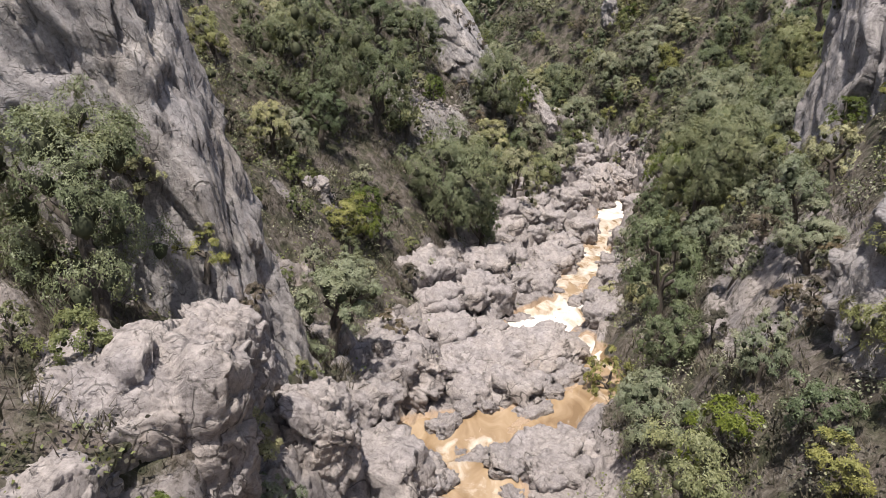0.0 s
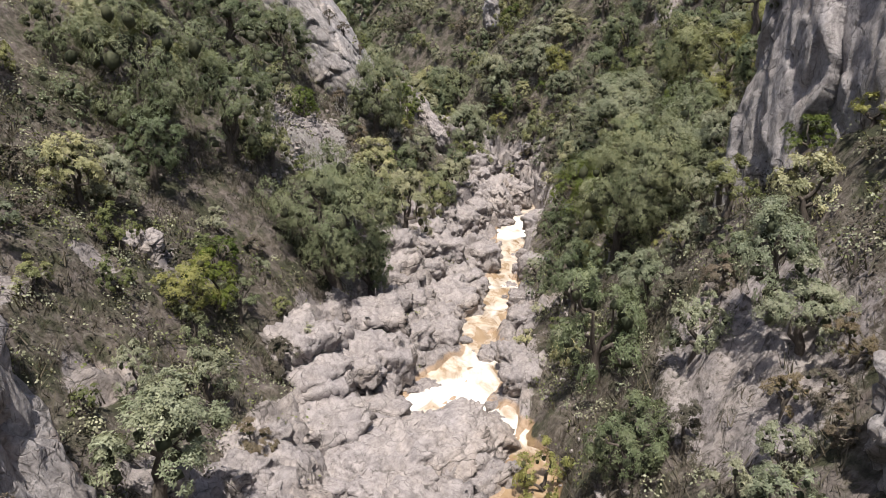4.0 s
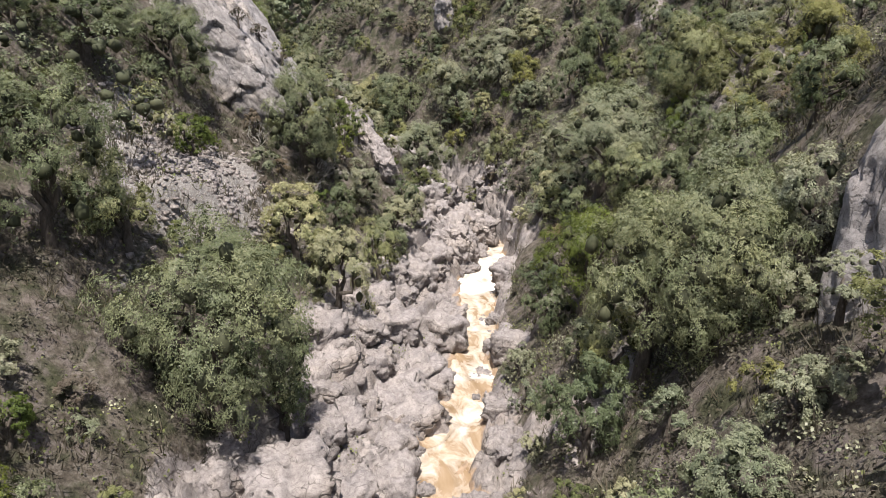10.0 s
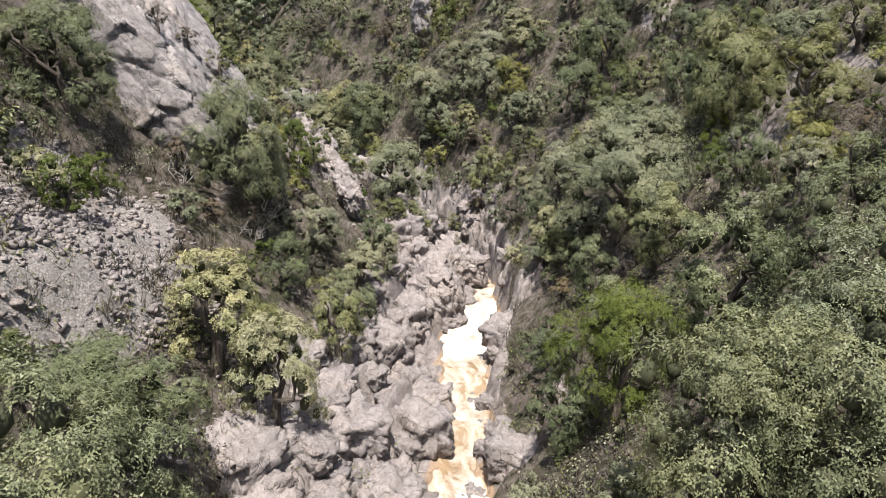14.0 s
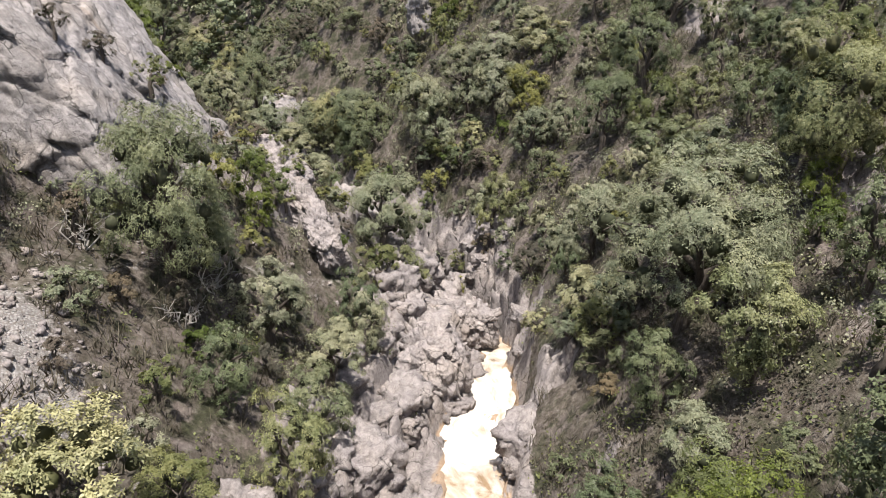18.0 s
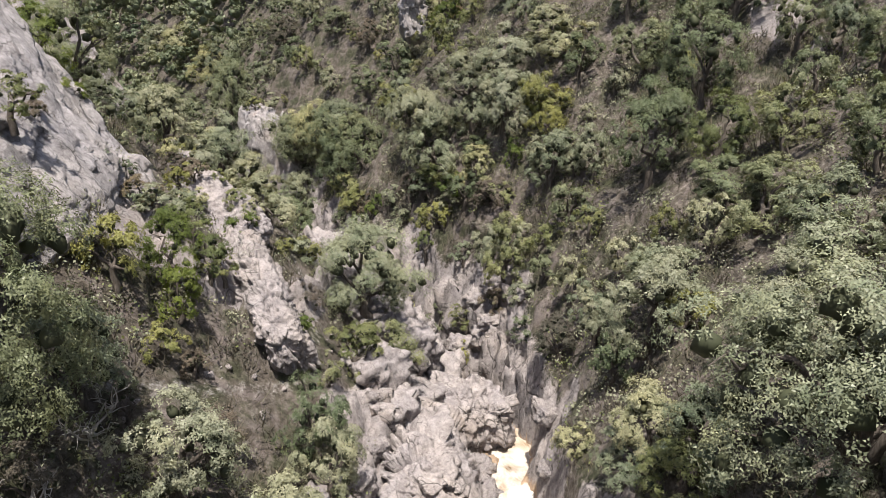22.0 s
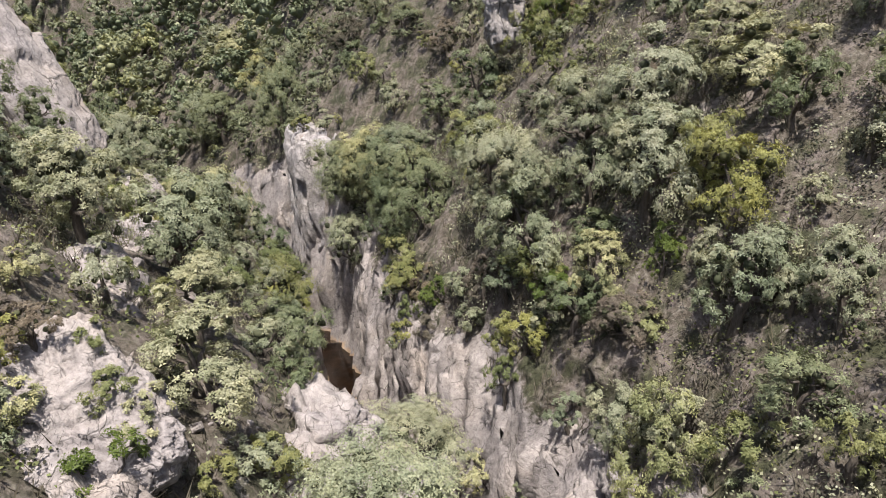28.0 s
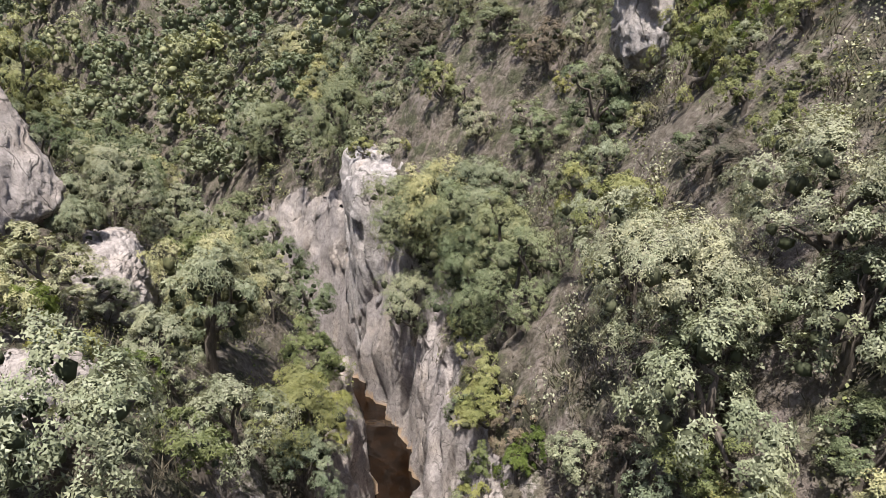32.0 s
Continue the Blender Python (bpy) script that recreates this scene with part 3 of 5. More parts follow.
MAT_DEAD = bark_material("bleached dead wood", (0.20, 0.185, 0.17), (0.48, 0.45, 0.42))


# ---- mesh helpers ----
def mesh_from(name, verts, faces, mat, smooth_shade=True):
    """A mesh from arrays; faces all have the same number of corners."""
    verts, faces = np.asarray(verts, np.float32), np.asarray(faces, np.int32)
    me = bpy.data.meshes.new(name)
    k = faces.shape[1]
    me.vertices.add(len(verts))
    me.vertices.foreach_set("co", verts.ravel())
    me.loops.add(faces.size)
    me.loops.foreach_set("vertex_index", faces.ravel())
    me.polygons.add(len(faces))
    me.polygons.foreach_set("loop_start", np.arange(0, faces.size, k, dtype=np.int32))
    me.polygons.foreach_set("loop_total", np.full(len(faces), k, np.int32))
    me.update(calc_edges=True)
    if smooth_shade:
        me.polygons.foreach_set("use_smooth", np.ones(len(faces), bool))
    me.materials.append(mat)
    return me


def attribute(me, name, values):
    a = me.attributes.new(name, "FLOAT", "POINT")
    a.data.foreach_set("value", np.asarray(values, np.float32).ravel())


def grid_faces(rows, cols):
    i = np.arange(rows * cols).reshape(rows, cols)
    return np.stack([i[:-1, :-1], i[:-1, 1:], i[1:, 1:], i[1:, :-1]], -1).reshape(-1, 4)


def part(name, me, parent, label=""):
    ob = new(name, me)
    ob.parent = parent
    if label:
        tagged(ob, label)
    return ob


# ---- the ground: one sheet ----

def build_ground():
    cx = stream_x(GV)
    gy, gx = np.gradient(BASE, V_LINES, U_LINES)
    slope = np.hypot(gx, gy)
    steep = smooth(0.9, 2.0, slope)
    near = smooth(60, 30, np.abs(GU)) * smooth(140, 100, GV) * smooth(-20, 0, GV)
    push = np.zeros(GZ.shape)
    mask = (steep * near > 0.01)
    q = np.stack([cx + GU, GV, GZ], -1)[mask]
    gap, pick = cells3(q * np.array([0.8, 0.8, 0.5]) + 0.3 * fbm(q[:, 0], q[:, 1], q[:, 2], 2, 81)[:, None], 82)
    gap2, pick2 = cells3(q * np.array([2.2, 2.2, 1.3]), 83)
    push[mask] = 0.45 * (pick - 0.5) + 0.2 * (pick2 - 0.5) - 0.22 * (1 - smooth(0, 0.14, gap)) + 0.35 * fbm(q[:, 0] * 0.8, q[:, 1] * 0.8, q[:, 2] * 0.6, 4, 84)
    push *= steep * near
    length = np.sqrt(1 + gx**2 + gy**2)
    verts = np.stack([cx + GU - push * gx / length, GV - push * gy / length, GZ + push / length], -1).reshape(-1, 3)
    me = mesh_from("ground", verts, grid_faces(len(V_LINES), len(U_LINES)), MAT_GROUND)
    attribute(me, "bare", np.maximum(BARE, 0.8 * smooth(1.9, 3.2, slope) * near))
    wx = cx + GU
    scree = smooth(3.4, 1.6, np.hypot((wx + 0.4) * 0.9, (GV - 33.8) * 0.6)) * smooth(13.0, 14.0, GZ)
    walkway = 0.45 * smooth(0.35, 0.06, from_path(wx, GV))
    attribute(me, "gravel", np.maximum(scree, walkway))
    attribute(me, "silt", smooth(0.42, 0.0, GZ - water_z(GV, GU)) * smooth(0.9, 0.2, from_water(wx, GV)))
    ob = new("ground", me)
    tagged(ob, "steep limestone gorge floor and scrubby slopes of rock and soil", "ground", kind="structure")


build_ground()


def build_water():
    X = stream_x(GV) + GU
    off = from_water(X, GV)
    inside = (off < 0.75) & (GV > 3) & (GV < 90)
    faces = grid_faces(len(V_LINES), len(U_LINES))
    keep = faces[inside.reshape(-1)[faces].all(1)]
    level = water_z(GV, GU)
    drop = np.abs(np.gradient(level, V_LINES, axis=0))
    drop = sum(np.roll(drop, s, 0) for s in range(-4, 12)) / 16
    # whiteness away from the drops: painted glare on the pools, with some foam
    calm = np.interp(GV, [9, 13, 14, 17.4, 18.5, 21.5, 23.5, 24.4, 30, 31, 38.5, 39.3, 43.2, 44, 50, 60], [0.2, 0.05, 0.0, 0.02, 0.5, 0.62, 0.42, 0.3, 0.3, 0.38, 0.36, 0.7, 0.75, 0.4, 0.25, 0.2])
    foam = np.clip(0.6 * smooth(0.03, 0.3, drop) + calm, 0, 1)
    z = level + 0.015 * fbm(X * 3, GV * 3, X * 0, 3, 91) + 0.06 * smooth(0.1, 0.4, drop) * fbm(X * 5, GV * 3, X * 0, 2, 93)
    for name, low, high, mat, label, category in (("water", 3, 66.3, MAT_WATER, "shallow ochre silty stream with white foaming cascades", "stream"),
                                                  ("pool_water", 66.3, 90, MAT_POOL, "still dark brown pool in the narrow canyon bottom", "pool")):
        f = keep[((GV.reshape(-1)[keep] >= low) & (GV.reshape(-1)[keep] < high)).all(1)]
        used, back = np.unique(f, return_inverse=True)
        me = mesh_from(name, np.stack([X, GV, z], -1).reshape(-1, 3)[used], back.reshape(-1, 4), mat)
        attribute(me, "foam", foam.reshape(-1)[used])
        tagged(new(name, me), label, category, kind="structure")


build_water()


# ---- rock masses ----
def rock_mesh(name, size, n, seed, power=2.6, amp=0.16, crack=0.5, lean=0.0, mat=None, tall=0.8, fine=0.4):
    """A rounded, cracked block of half sizes size; lean shears it along x with height."""
    a = np.linspace(-1, 1, n)
    A, B = np.meshgrid(a, a)
    vs, fs, base = [], [], 0
    quad = grid_faces(n, n)
    for axis in range(3):
        for sgn in (-1, 1):
            p = np.zeros((n, n, 3))
            p[..., axis], p[..., (axis + 1) % 3], p[..., (axis + 2) % 3] = sgn, A * sgn, B
            vs.append(p.reshape(-1, 3))
            fs.append(quad + base)
            base += n * n
    p = np.concatenate(vs)
    r = (np.abs(p) ** power).sum(1) ** (1 / power)
    d = p / r[:, None]
    s = np.array(size)
    q = d * s
    o = seed * 13.7
    f = 1.0 / max(min(size), 0.3)
    disp = amp * 1.1 * fbm(q[:, 0] * f * 0.7 + o, q[:, 1] * f * 0.7, q[:, 2] * f * 0.7, 3, seed)
    warp = 0.25 * np.stack([fbm(q[:, 0] * f + o, q[:, 1] * f, q[:, 2] * f, 2, seed + k) for k in (3, 5, 7)], 1)
    slant = q * f @ np.array([[0.92, 0.25, -0.3], [-0.2, 0.95, 0.22], [0.34, -0.14, 0.93]])
    for k, (rate, tilt, step_up) in enumerate(((1.1, 1.5, 0.5), (2.9, 1.7, 0.30), (6.5, 1.5, 0.14))):
        gap, pick, face = facets3(slant * rate * np.array([1.0, 1.0, tall]) + (o if k % 2 else -o) + warp, seed + 31 * k)
        disp = disp + amp * (tilt * face / rate * 2.6 + 1.5 * step_up * (pick - 0.5) - crack * 0.32 / (k + 1) * (1 - smooth(0, 0.09, gap)))
    disp = disp + amp * fine * 0.3 * fbm(q[:, 0] * f * 5 + o, q[:, 1] * f * 5, q[:, 2] * f * 2.5, 4, seed + 9, True)
    q = q + d / np.linalg.norm(d, axis=1)[:, None] * (disp * min(size))[:, None]
    q[:, 0] += lean * q[:, 2]
    me = mesh_from(name, q, np.concatenate(fs), mat or MAT_ROCK)
    bm = bmesh.new()
    bm.from_mesh(me)
    bmesh.ops.remove_doubles(bm, verts=bm.verts, dist=min(size) * 1e-4)
    bm.to_mesh(me)
    bm.free()
    return me


def rock_mass(name, x, y, z, size, yaw=0, pitch=0, roll=0, n=48, seed=1, label="", category="cliff", kind="structure", axes=None, **more):
    """A rock at its place; axes gives the directions of its own x, y and z instead of the three angles."""
    ob = new(name, rock_mesh(name, size, n, seed, **more))
    ob.matrix_world = pose(x, y, z, pitch, roll, yaw)
    if axes:
        ob.matrix_world = Matrix.Translation((x, y, z)) @ Matrix([Vector(v).normalized() for v in axes]).transposed().to_4x4()
    return tagged(ob, label, category, kind=kind)


rock_mass("cliff_spur", -8.6, 12.75, 16.0, (4.7, 1.2, 11.0), yaw=-4, n=150, seed=3, power=9, amp=0.13, crack=0.8, tall=0.5, fine=0.7, lean=-0.28, mat=MAT_CLIFF, label="tall grey limestone spur with a slanting sunlit edge")
rock_mass("cliff_right", 13.6, 18.5, 16.6, (2.7, 2.9, 6.4), yaw=-6, n=130, seed=5, power=12, amp=0.08, crack=0.8, tall=0.5, fine=0.7, lean=0.14, mat=MAT_CLIFF, label="pale vertical limestone cliff above the trees")
rock_mass("cliff_buttress", 12.9, 19.4, 12.4, (2.2, 2.0, 4.4), yaw=14, n=80, seed=6, power=5, amp=0.13, crack=0.9, tall=0.5, lean=0.12, mat=MAT_CLIFF, label="grey limestone buttress with dry grass on its ledges")
rock_mass("cliff_near", 8.35, 9.7, 15.2, (1.2, 1.5, 2.3), yaw=18, n=70, seed=19, power=4, amp=0.2, crack=0.9, tall=0.6, lean=0.1, mat=MAT_CLIFF, label="grey limestone wall at the foot of the scrubby bank")
rock_mass("cliff_left", -0.6, 45.9, 18.4, (2.4, 4.1, 4.6), n=110, seed=7, power=9, amp=0.08, crack=0.8, tall=0.7, fine=0.8, axes=((0.79, -0.16, 0.60), (0.26, 0.96, -0.08), (-0.56, 0.22, 0.80)), mat=MAT_CLIFF, label="sloping pale limestone slab with rusty grass seams")
rock_mass("cliff_bend", 8.3, 79.2, 9.0, (1.9, 2.4, 5.2), yaw=10, n=60, seed=8, power=6, amp=0.12, crack=0.8, tall=0.3, mat=MAT_CLIFF, label="narrow grey cliff at the gorge bend")
rock_mass("cliff_top", 26.4, 52.6, 20.6, (2.3, 1.6, 3.0), yaw=20, n=50, seed=9, power=5, amp=0.14, tall=0.5, mat=MAT_CLIFF, label="pale limestone outcrop high on the wooded slope")
rock_mass("cliff_needle", 16.0, 67.6, 20.4, (0.65, 0.65, 1.7), n=32, seed=10, power=3, amp=0.2, mat=MAT_CLIFF, label="small pale limestone outcrop on the wooded slope")
rock_mass("cliff_shoulder", -0.75, 63.3, 19.0, (0.6, 1.3, 3.9), n=56, seed=12, power=6, amp=0.12, tall=0.5, axes=((0.72, -0.45, 0.50), (0.4, 0.9, 0.1), (-0.50, 0.1, 0.85)), mat=MAT_ROCK, label="slanting sunlit limestone rib")
rock_mass("cliff_distant", -17.5, 121.2, 13.8, (5.5, 1.8, 1.9), yaw=-18, n=56, seed=13, power=5, amp=0.15, tall=0.6, mat=MAT_CLIFF, label="distant pale cliff band among trees")
rock_mass("rock_rib", 7.0, 46.3, 12.95, (0.55, 2.3, 1.45), yaw=13, pitch=19, n=90, seed=14, power=5, amp=0.2, tall=0.8, lean=-0.3, mat=MAT_ROCK, label="long white limestone rib beside the path")
rock_mass("rock_ramp", 5.7, 49.1, 14.7, (1.5, 1.0, 0.75), n=80, seed=15, power=4.5, amp=0.14, axes=((-0.65, 0.56, 0.52), (-0.73, -0.64, -0.22), (0.21, -0.52, 0.82)), mat=MAT_ROCK, label="sunlit white limestone ramp with grassy cracks")
rock_mass("rock_shelf", 4.5, 53.6, 14.7, (0.9, 1.5, 0.9), yaw=14, n=60, seed=16, power=3.4, amp=0.16, lean=-0.25, mat=MAT_ROCK, label="white limestone shelf on the wooded bank")
rock_mass("rock_ledge", 4.3, 57.3, 14.35, (0.65, 1.7, 0.8), yaw=10, n=48, seed=17, power=3.4, amp=0.16, lean=-0.25, mat=MAT_ROCK, label="low white limestone ledge between grey-green bushes")
rock_mass("rock_crest", 2.7, 63.8, 14.3, (0.6, 2.2, 0.7), yaw=22, n=48, seed=18, power=3.4, amp=0.16, lean=-0.25, mat=MAT_ROCK, label="broken white limestone crest among bushes")
rock_mass("bedrock_hump", 1.9, 17.9, 9.9, (2.7, 1.5, 0.95), yaw=18, n=64, seed=21, power=2.2, amp=0.16, mat=MAT_ROCK, label="broad smooth limestone hump above the ochre pool", category="bedrock")
rock_mass("bedrock_sill", 2.6, 13.0, 9.75, (1.5, 1.05, 0.85), yaw=15, n=56, seed=22, power=2.3, amp=0.16, mat=MAT_ROCK, label="rounded limestone sill below the ochre pool", category="bedrock")
rock_mass("bedrock_lip", -0.9, 12.2, 10.0, (1.0, 0.8, 0.6), yaw=-20, n=48, seed=23, power=2.3, amp=0.2, mat=MAT_ROCK, label="white limestone lip beside the pool", category="bedrock")
rock_mass("bedrock_shoulder", -1.6, 16.6, 10.6, (1.3, 1.7, 1.0), yaw=25, n=56, seed=24, power=2.5, amp=0.24, lean=-0.3, mat=MAT_ROCK, label="fissured limestone shoulder above the pool", category="bedrock")
rock_mass("bedrock_block", 10.3, 43.4, 9.2, (1.1, 1.9, 1.3), yaw=-28, n=60, seed=25, power=2.5, amp=0.24, lean=-0.2, mat=MAT_ROCK, label="grooved limestone block over the white pool", category="bedrock")
rock_mass("bedrock_step", 12.3, 46.6, 8.8, (1.3, 1.0, 1.0), yaw=-25, n=52, seed=26, power=2.4, amp=0.22, mat=MAT_ROCK, label="rounded limestone step at the head of the pool", category="bedrock")
# ---- things ----
# ---- plants: leaves, crowns, stems ----
def leaves_at(rng, pts, out_dirs, size, spread=0.7):
    """Small folded leaves: verts and quads at the points, facing roughly outwards and up."""
    n = len(pts)
    nrm = out_dirs + rng.normal(0, spread, (n, 3)) + np.array([0, 0, 0.12])
    nrm /= np.linalg.norm(nrm, axis=1)[:, None]
    t = np.cross(nrm, rng.normal(0, 1, (n, 3)))
    t /= np.linalg.norm(t, axis=1)[:, None]
    b = np.cross(nrm, t)
    s = (size * rng.uniform(0.65, 1.35, n))[:, None]
    w = 0.35 * s
    v = np.stack([pts - t * s * 0.5, pts + b * w + nrm * s * 0.08, pts + t * s * 0.5 - nrm * s * 0.12, pts - b * w + nrm * s * 0.08], 1).reshape(-1, 3)
    return v, np.arange(n * 4).reshape(-1, 4)


def sprigs_at(rng, pts, out_dirs, size, spread=0.7):
    """Sprigs of three pointed leaves each, as triangles."""
    n = len(pts)
    nrm = out_dirs + rng.normal(0, spread, (n, 3)) + np.array([0, 0, 0.12])
    nrm /= np.linalg.norm(nrm, axis=1)[:, None]
    t = np.cross(nrm, rng.normal(0, 1, (n, 3)))
    t /= np.linalg.norm(t, axis=1)[:, None]
    b = np.cross(nrm, t)
    s = size * rng.uniform(0.7, 1.3, n)[:, None]
    tris = []
    for k in range(3):
        a = 2.1 * k + rng.uniform(-0.4, 0.4, n)[:, None]
        way = t * np.cos(a) + b * np.sin(a) + nrm * rng.uniform(-0.2, 0.35, n)[:, None]
        side = np.cross(way, nrm) + nrm * rng.uniform(-0.4, 0.4, n)[:, None]
        root = pts + way * s * 0.05
        mid = pts + way * s * 0.34
        tris.append(np.stack([mid - side * s * 0.19 - way * s * 0.2, mid + side * s * 0.19 - way * s * 0.12, root + way * s * 0.72], 1))
    v = np.stack(tris, 1).reshape(-1, 3)
    return v, np.arange(n * 9).reshape(-1, 3)


def on_sphere(rng, n):
    d = rng.normal(0, 1, (n, 3))
    return d / np.linalg.norm(d, axis=1)[:, None]


def crown_points(rng, r, h, lobes, subs, per, foot=0.0):
    """Leaf places in clumps of clumps over a dome; also the clump centres."""
    d = on_sphere(rng, lobes)
    d[:, 2] = np.where(d[:, 2] < -0.8, -d[:, 2], d[:, 2])
    zc, zr = h * 0.44, h * 0.50
    k = rng.uniform(0.62, 1.02, lobes)[:, None] * (1 + 0.15 * rng.normal(0, 1, (lobes, 1)).clip(-1.5, 1.5))
    lr = min(r, zr) * rng.uniform(0.20, 0.35, lobes)
    c = d * k * np.array([r * 0.74, r * 0.74, zr * 0.80]) + np.array([0, 0, zc])
    li = np.repeat(np.arange(lobes), subs)
    sd = on_sphere(rng, lobes * subs) + 0.5 * d[li] + np.array([0, 0, 0.72])
    sd /= np.linalg.norm(sd, axis=1)[:, None] + 1e-6
    sc = c[li] + sd * (lr[li] * rng.uniform(0.6, 0.95, lobes * subs))[:, None]
    si = np.repeat(np.arange(lobes * subs), per)
    ld = on_sphere(rng, lobes * subs * per) + 0.6 * sd[si] + np.array([0, 0, 0.25])
    ld /= np.linalg.norm(ld, axis=1)[:, None] + 1e-6
    sr = lr[li][si] * rng.uniform(0.26, 0.42, lobes * subs)[si]
    p = sc[si] + ld * (sr * rng.uniform(0.55, 1.1, len(si)))[:, None]
    keep = p[:, 2] > -0.02 * h
    out = ld * 0.55 + sd[si] * 0.6 + d[li][si] * 0.25
    return p[keep], out[keep], c, lr


BALL = bmesh.new()
bmesh.ops.create_icosphere(BALL, subdivisions=1, radius=1.0)
BALL_V = np.array([v.co[:] for v in BALL.verts])
BALL_F = np.array([[v.index for v in f.verts] for f in BALL.faces])
BALL.free()


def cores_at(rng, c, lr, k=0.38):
    """Lumps added inside the clumps, which close them to the light."""
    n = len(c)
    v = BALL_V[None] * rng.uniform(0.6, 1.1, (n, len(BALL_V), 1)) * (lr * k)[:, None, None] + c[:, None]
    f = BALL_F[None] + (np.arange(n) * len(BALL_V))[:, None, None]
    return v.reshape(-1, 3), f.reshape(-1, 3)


def tube(points, radii, sides=6):
    """A tapering tube along the points."""
    points, vs, fs = np.asarray(points, float), [], []
    for i, p in enumerate(points):
        a = points[min(i + 1, len(points) - 1)] - points[max(i - 1, 0)]
        a = a / (np.linalg.norm(a) + 1e-9)
        s = np.cross(a, [0.3, 0.9, 0.1])
        s /= np.linalg.norm(s) + 1e-9
        q = np.cross(a, s)
        for j in range(sides):
            g = 2 * math.pi * j / sides
            vs.append(p + radii[i] * (s * math.cos(g) + q * math.sin(g)))
        if i:
            o = (i - 1) * sides
            fs += [(o + j, o + (j + 1) % sides, o + sides + (j + 1) % sides, o + sides + j) for j in range(sides)]
    return np.array(vs), np.array(fs)


def joined(pieces):
    vs, fs, o = [], [], 0
    for v, f in pieces:
        vs.append(v)
        fs.append(f + o)
        o += len(v)
    return np.concatenate(vs), np.concatenate(fs)


def bent(rng, a, b, n=6, wobble=0.08):
    a, b = np.asarray(a, float), np.asarray(b, float)
    t = np.linspace(0, 1, n)[:, None]
    length = np.linalg.norm(b - a)
    off = rng.normal(0, wobble * length, (n, 3)) * np.sin(t * math.pi)
    sag = np.array([0, 0, 0.10 * length]) * np.sin(t * math.pi)
    return a * (1 - t) + b * t + off + sag


LEAVES = {"oak": MAT_OAK, "grey": MAT_GREY, "bright": MAT_BRIGHT, "yellow": MAT_YELLOW, "dry": MAT_DRY}


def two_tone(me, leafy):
    """Faces past the first leafy ones take the dark painted crown shade."""
    me.materials.append(MAT_CROWN_SHADE)
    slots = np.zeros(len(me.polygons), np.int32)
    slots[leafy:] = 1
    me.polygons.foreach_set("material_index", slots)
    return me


def make_plant(kind, r, h, seed, lobes, subs, per, leaf, stems=2):
    """One tree or bush at the origin: an Empty with trunk, limbs and crown."""
    rng = np.random.default_rng(seed)
    tree = r > 0.9
    name = ("holm_oak" if kind in ("oak", "grey") else "green_tree") if tree else ("dry_shrub" if kind == "dry" else "shrub")
    root = new(name)
    p, o, c, lr = crown_points(rng, r, h, lobes, subs, per)
    v, f = sprigs_at(rng, p, o, leaf, 0.26)
    leafy = len(f)
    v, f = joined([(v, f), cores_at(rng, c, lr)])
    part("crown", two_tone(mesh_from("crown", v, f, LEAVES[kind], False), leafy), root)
    base = 0.035 * h + 0.025
    fork = np.array([rng.normal(0, 0.06 * r), rng.normal(0, 0.06 * r), h * 0.30])
    stem = [tube(bent(rng, (0, 0, -0.35), fork, 5, 0.06), np.linspace(base * 1.35, base * 0.8, 5), 7 if tree else 5)]
    order = rng.permutation(len(c))[: 5 if r > 1.5 else 4 if tree else 3]
    for i in order:
        start = fork * rng.uniform(0.4, 1.0)
        limb = [tube(bent(rng, start, c[i], 6, 0.07), np.linspace(base * 0.6, base * 0.12, 6), 5 if tree else 4)]
        for k in range(2 if tree else 1):
            tip = c[i] + on_sphere(rng, 1)[0] * lr[i] * 0.9
            limb.append(tube(bent(rng, c[i] * 0.75 + start * 0.25, tip, 4, 0.08), np.linspace(base * 0.22, base * 0.06, 4), 4))
        if tree:
            part("limb", mesh_from("limb", *joined(limb), MAT_BARK), root)
        else:
            stem += limb
    part("trunk", mesh_from("trunk", *joined(stem), MAT_BARK), root)
    return root


KINDS = {}
PLANT_TEXT = {
    "oak": ("dense dark green holm oak on the gorge slope", "tree"),
    "grey": ("grey-green holm oak with pale new leaves on the slope", "tree"),
    "bright": ("fresh bright green bush among the rocks", "bush"),
    "yellow": ("yellowing olive-green bush on the dry slope", "bush"),
    "dry": ("dry brownish scrub bush with bare twigs", "shrub"),
}


SIZES = {"huge": (2.2, 3.9, 46, 16, 17, 0.074), "large": (2.0, 3.6, 38, 15, 14, 0.076), "medium": (1.1, 2.0, 25, 11, 12, 0.070), "small": (0.6, 1.0, 18, 8, 8, 0.060)}


def model(kind, size, number):
    """The first plant of a kind, size and number is built, the later ones are copies of it."""
    key = (kind, size, number)
    r, h, lobes, subs, per, leaf = SIZES[size]
    fresh = key not in KINDS
    if fresh:
        seed = 100 * (1 + list(LEAVES).index(kind)) + 20 * list(SIZES).index(size) + number
        KINDS[key] = tagged(make_plant(kind, r, h, seed, lobes, subs, per, leaf), *PLANT_TEXT[kind], group="trees and bushes of the gorge")
    return KINDS[key], fresh, r, h


RNG = random.Random(7)
TREES = []


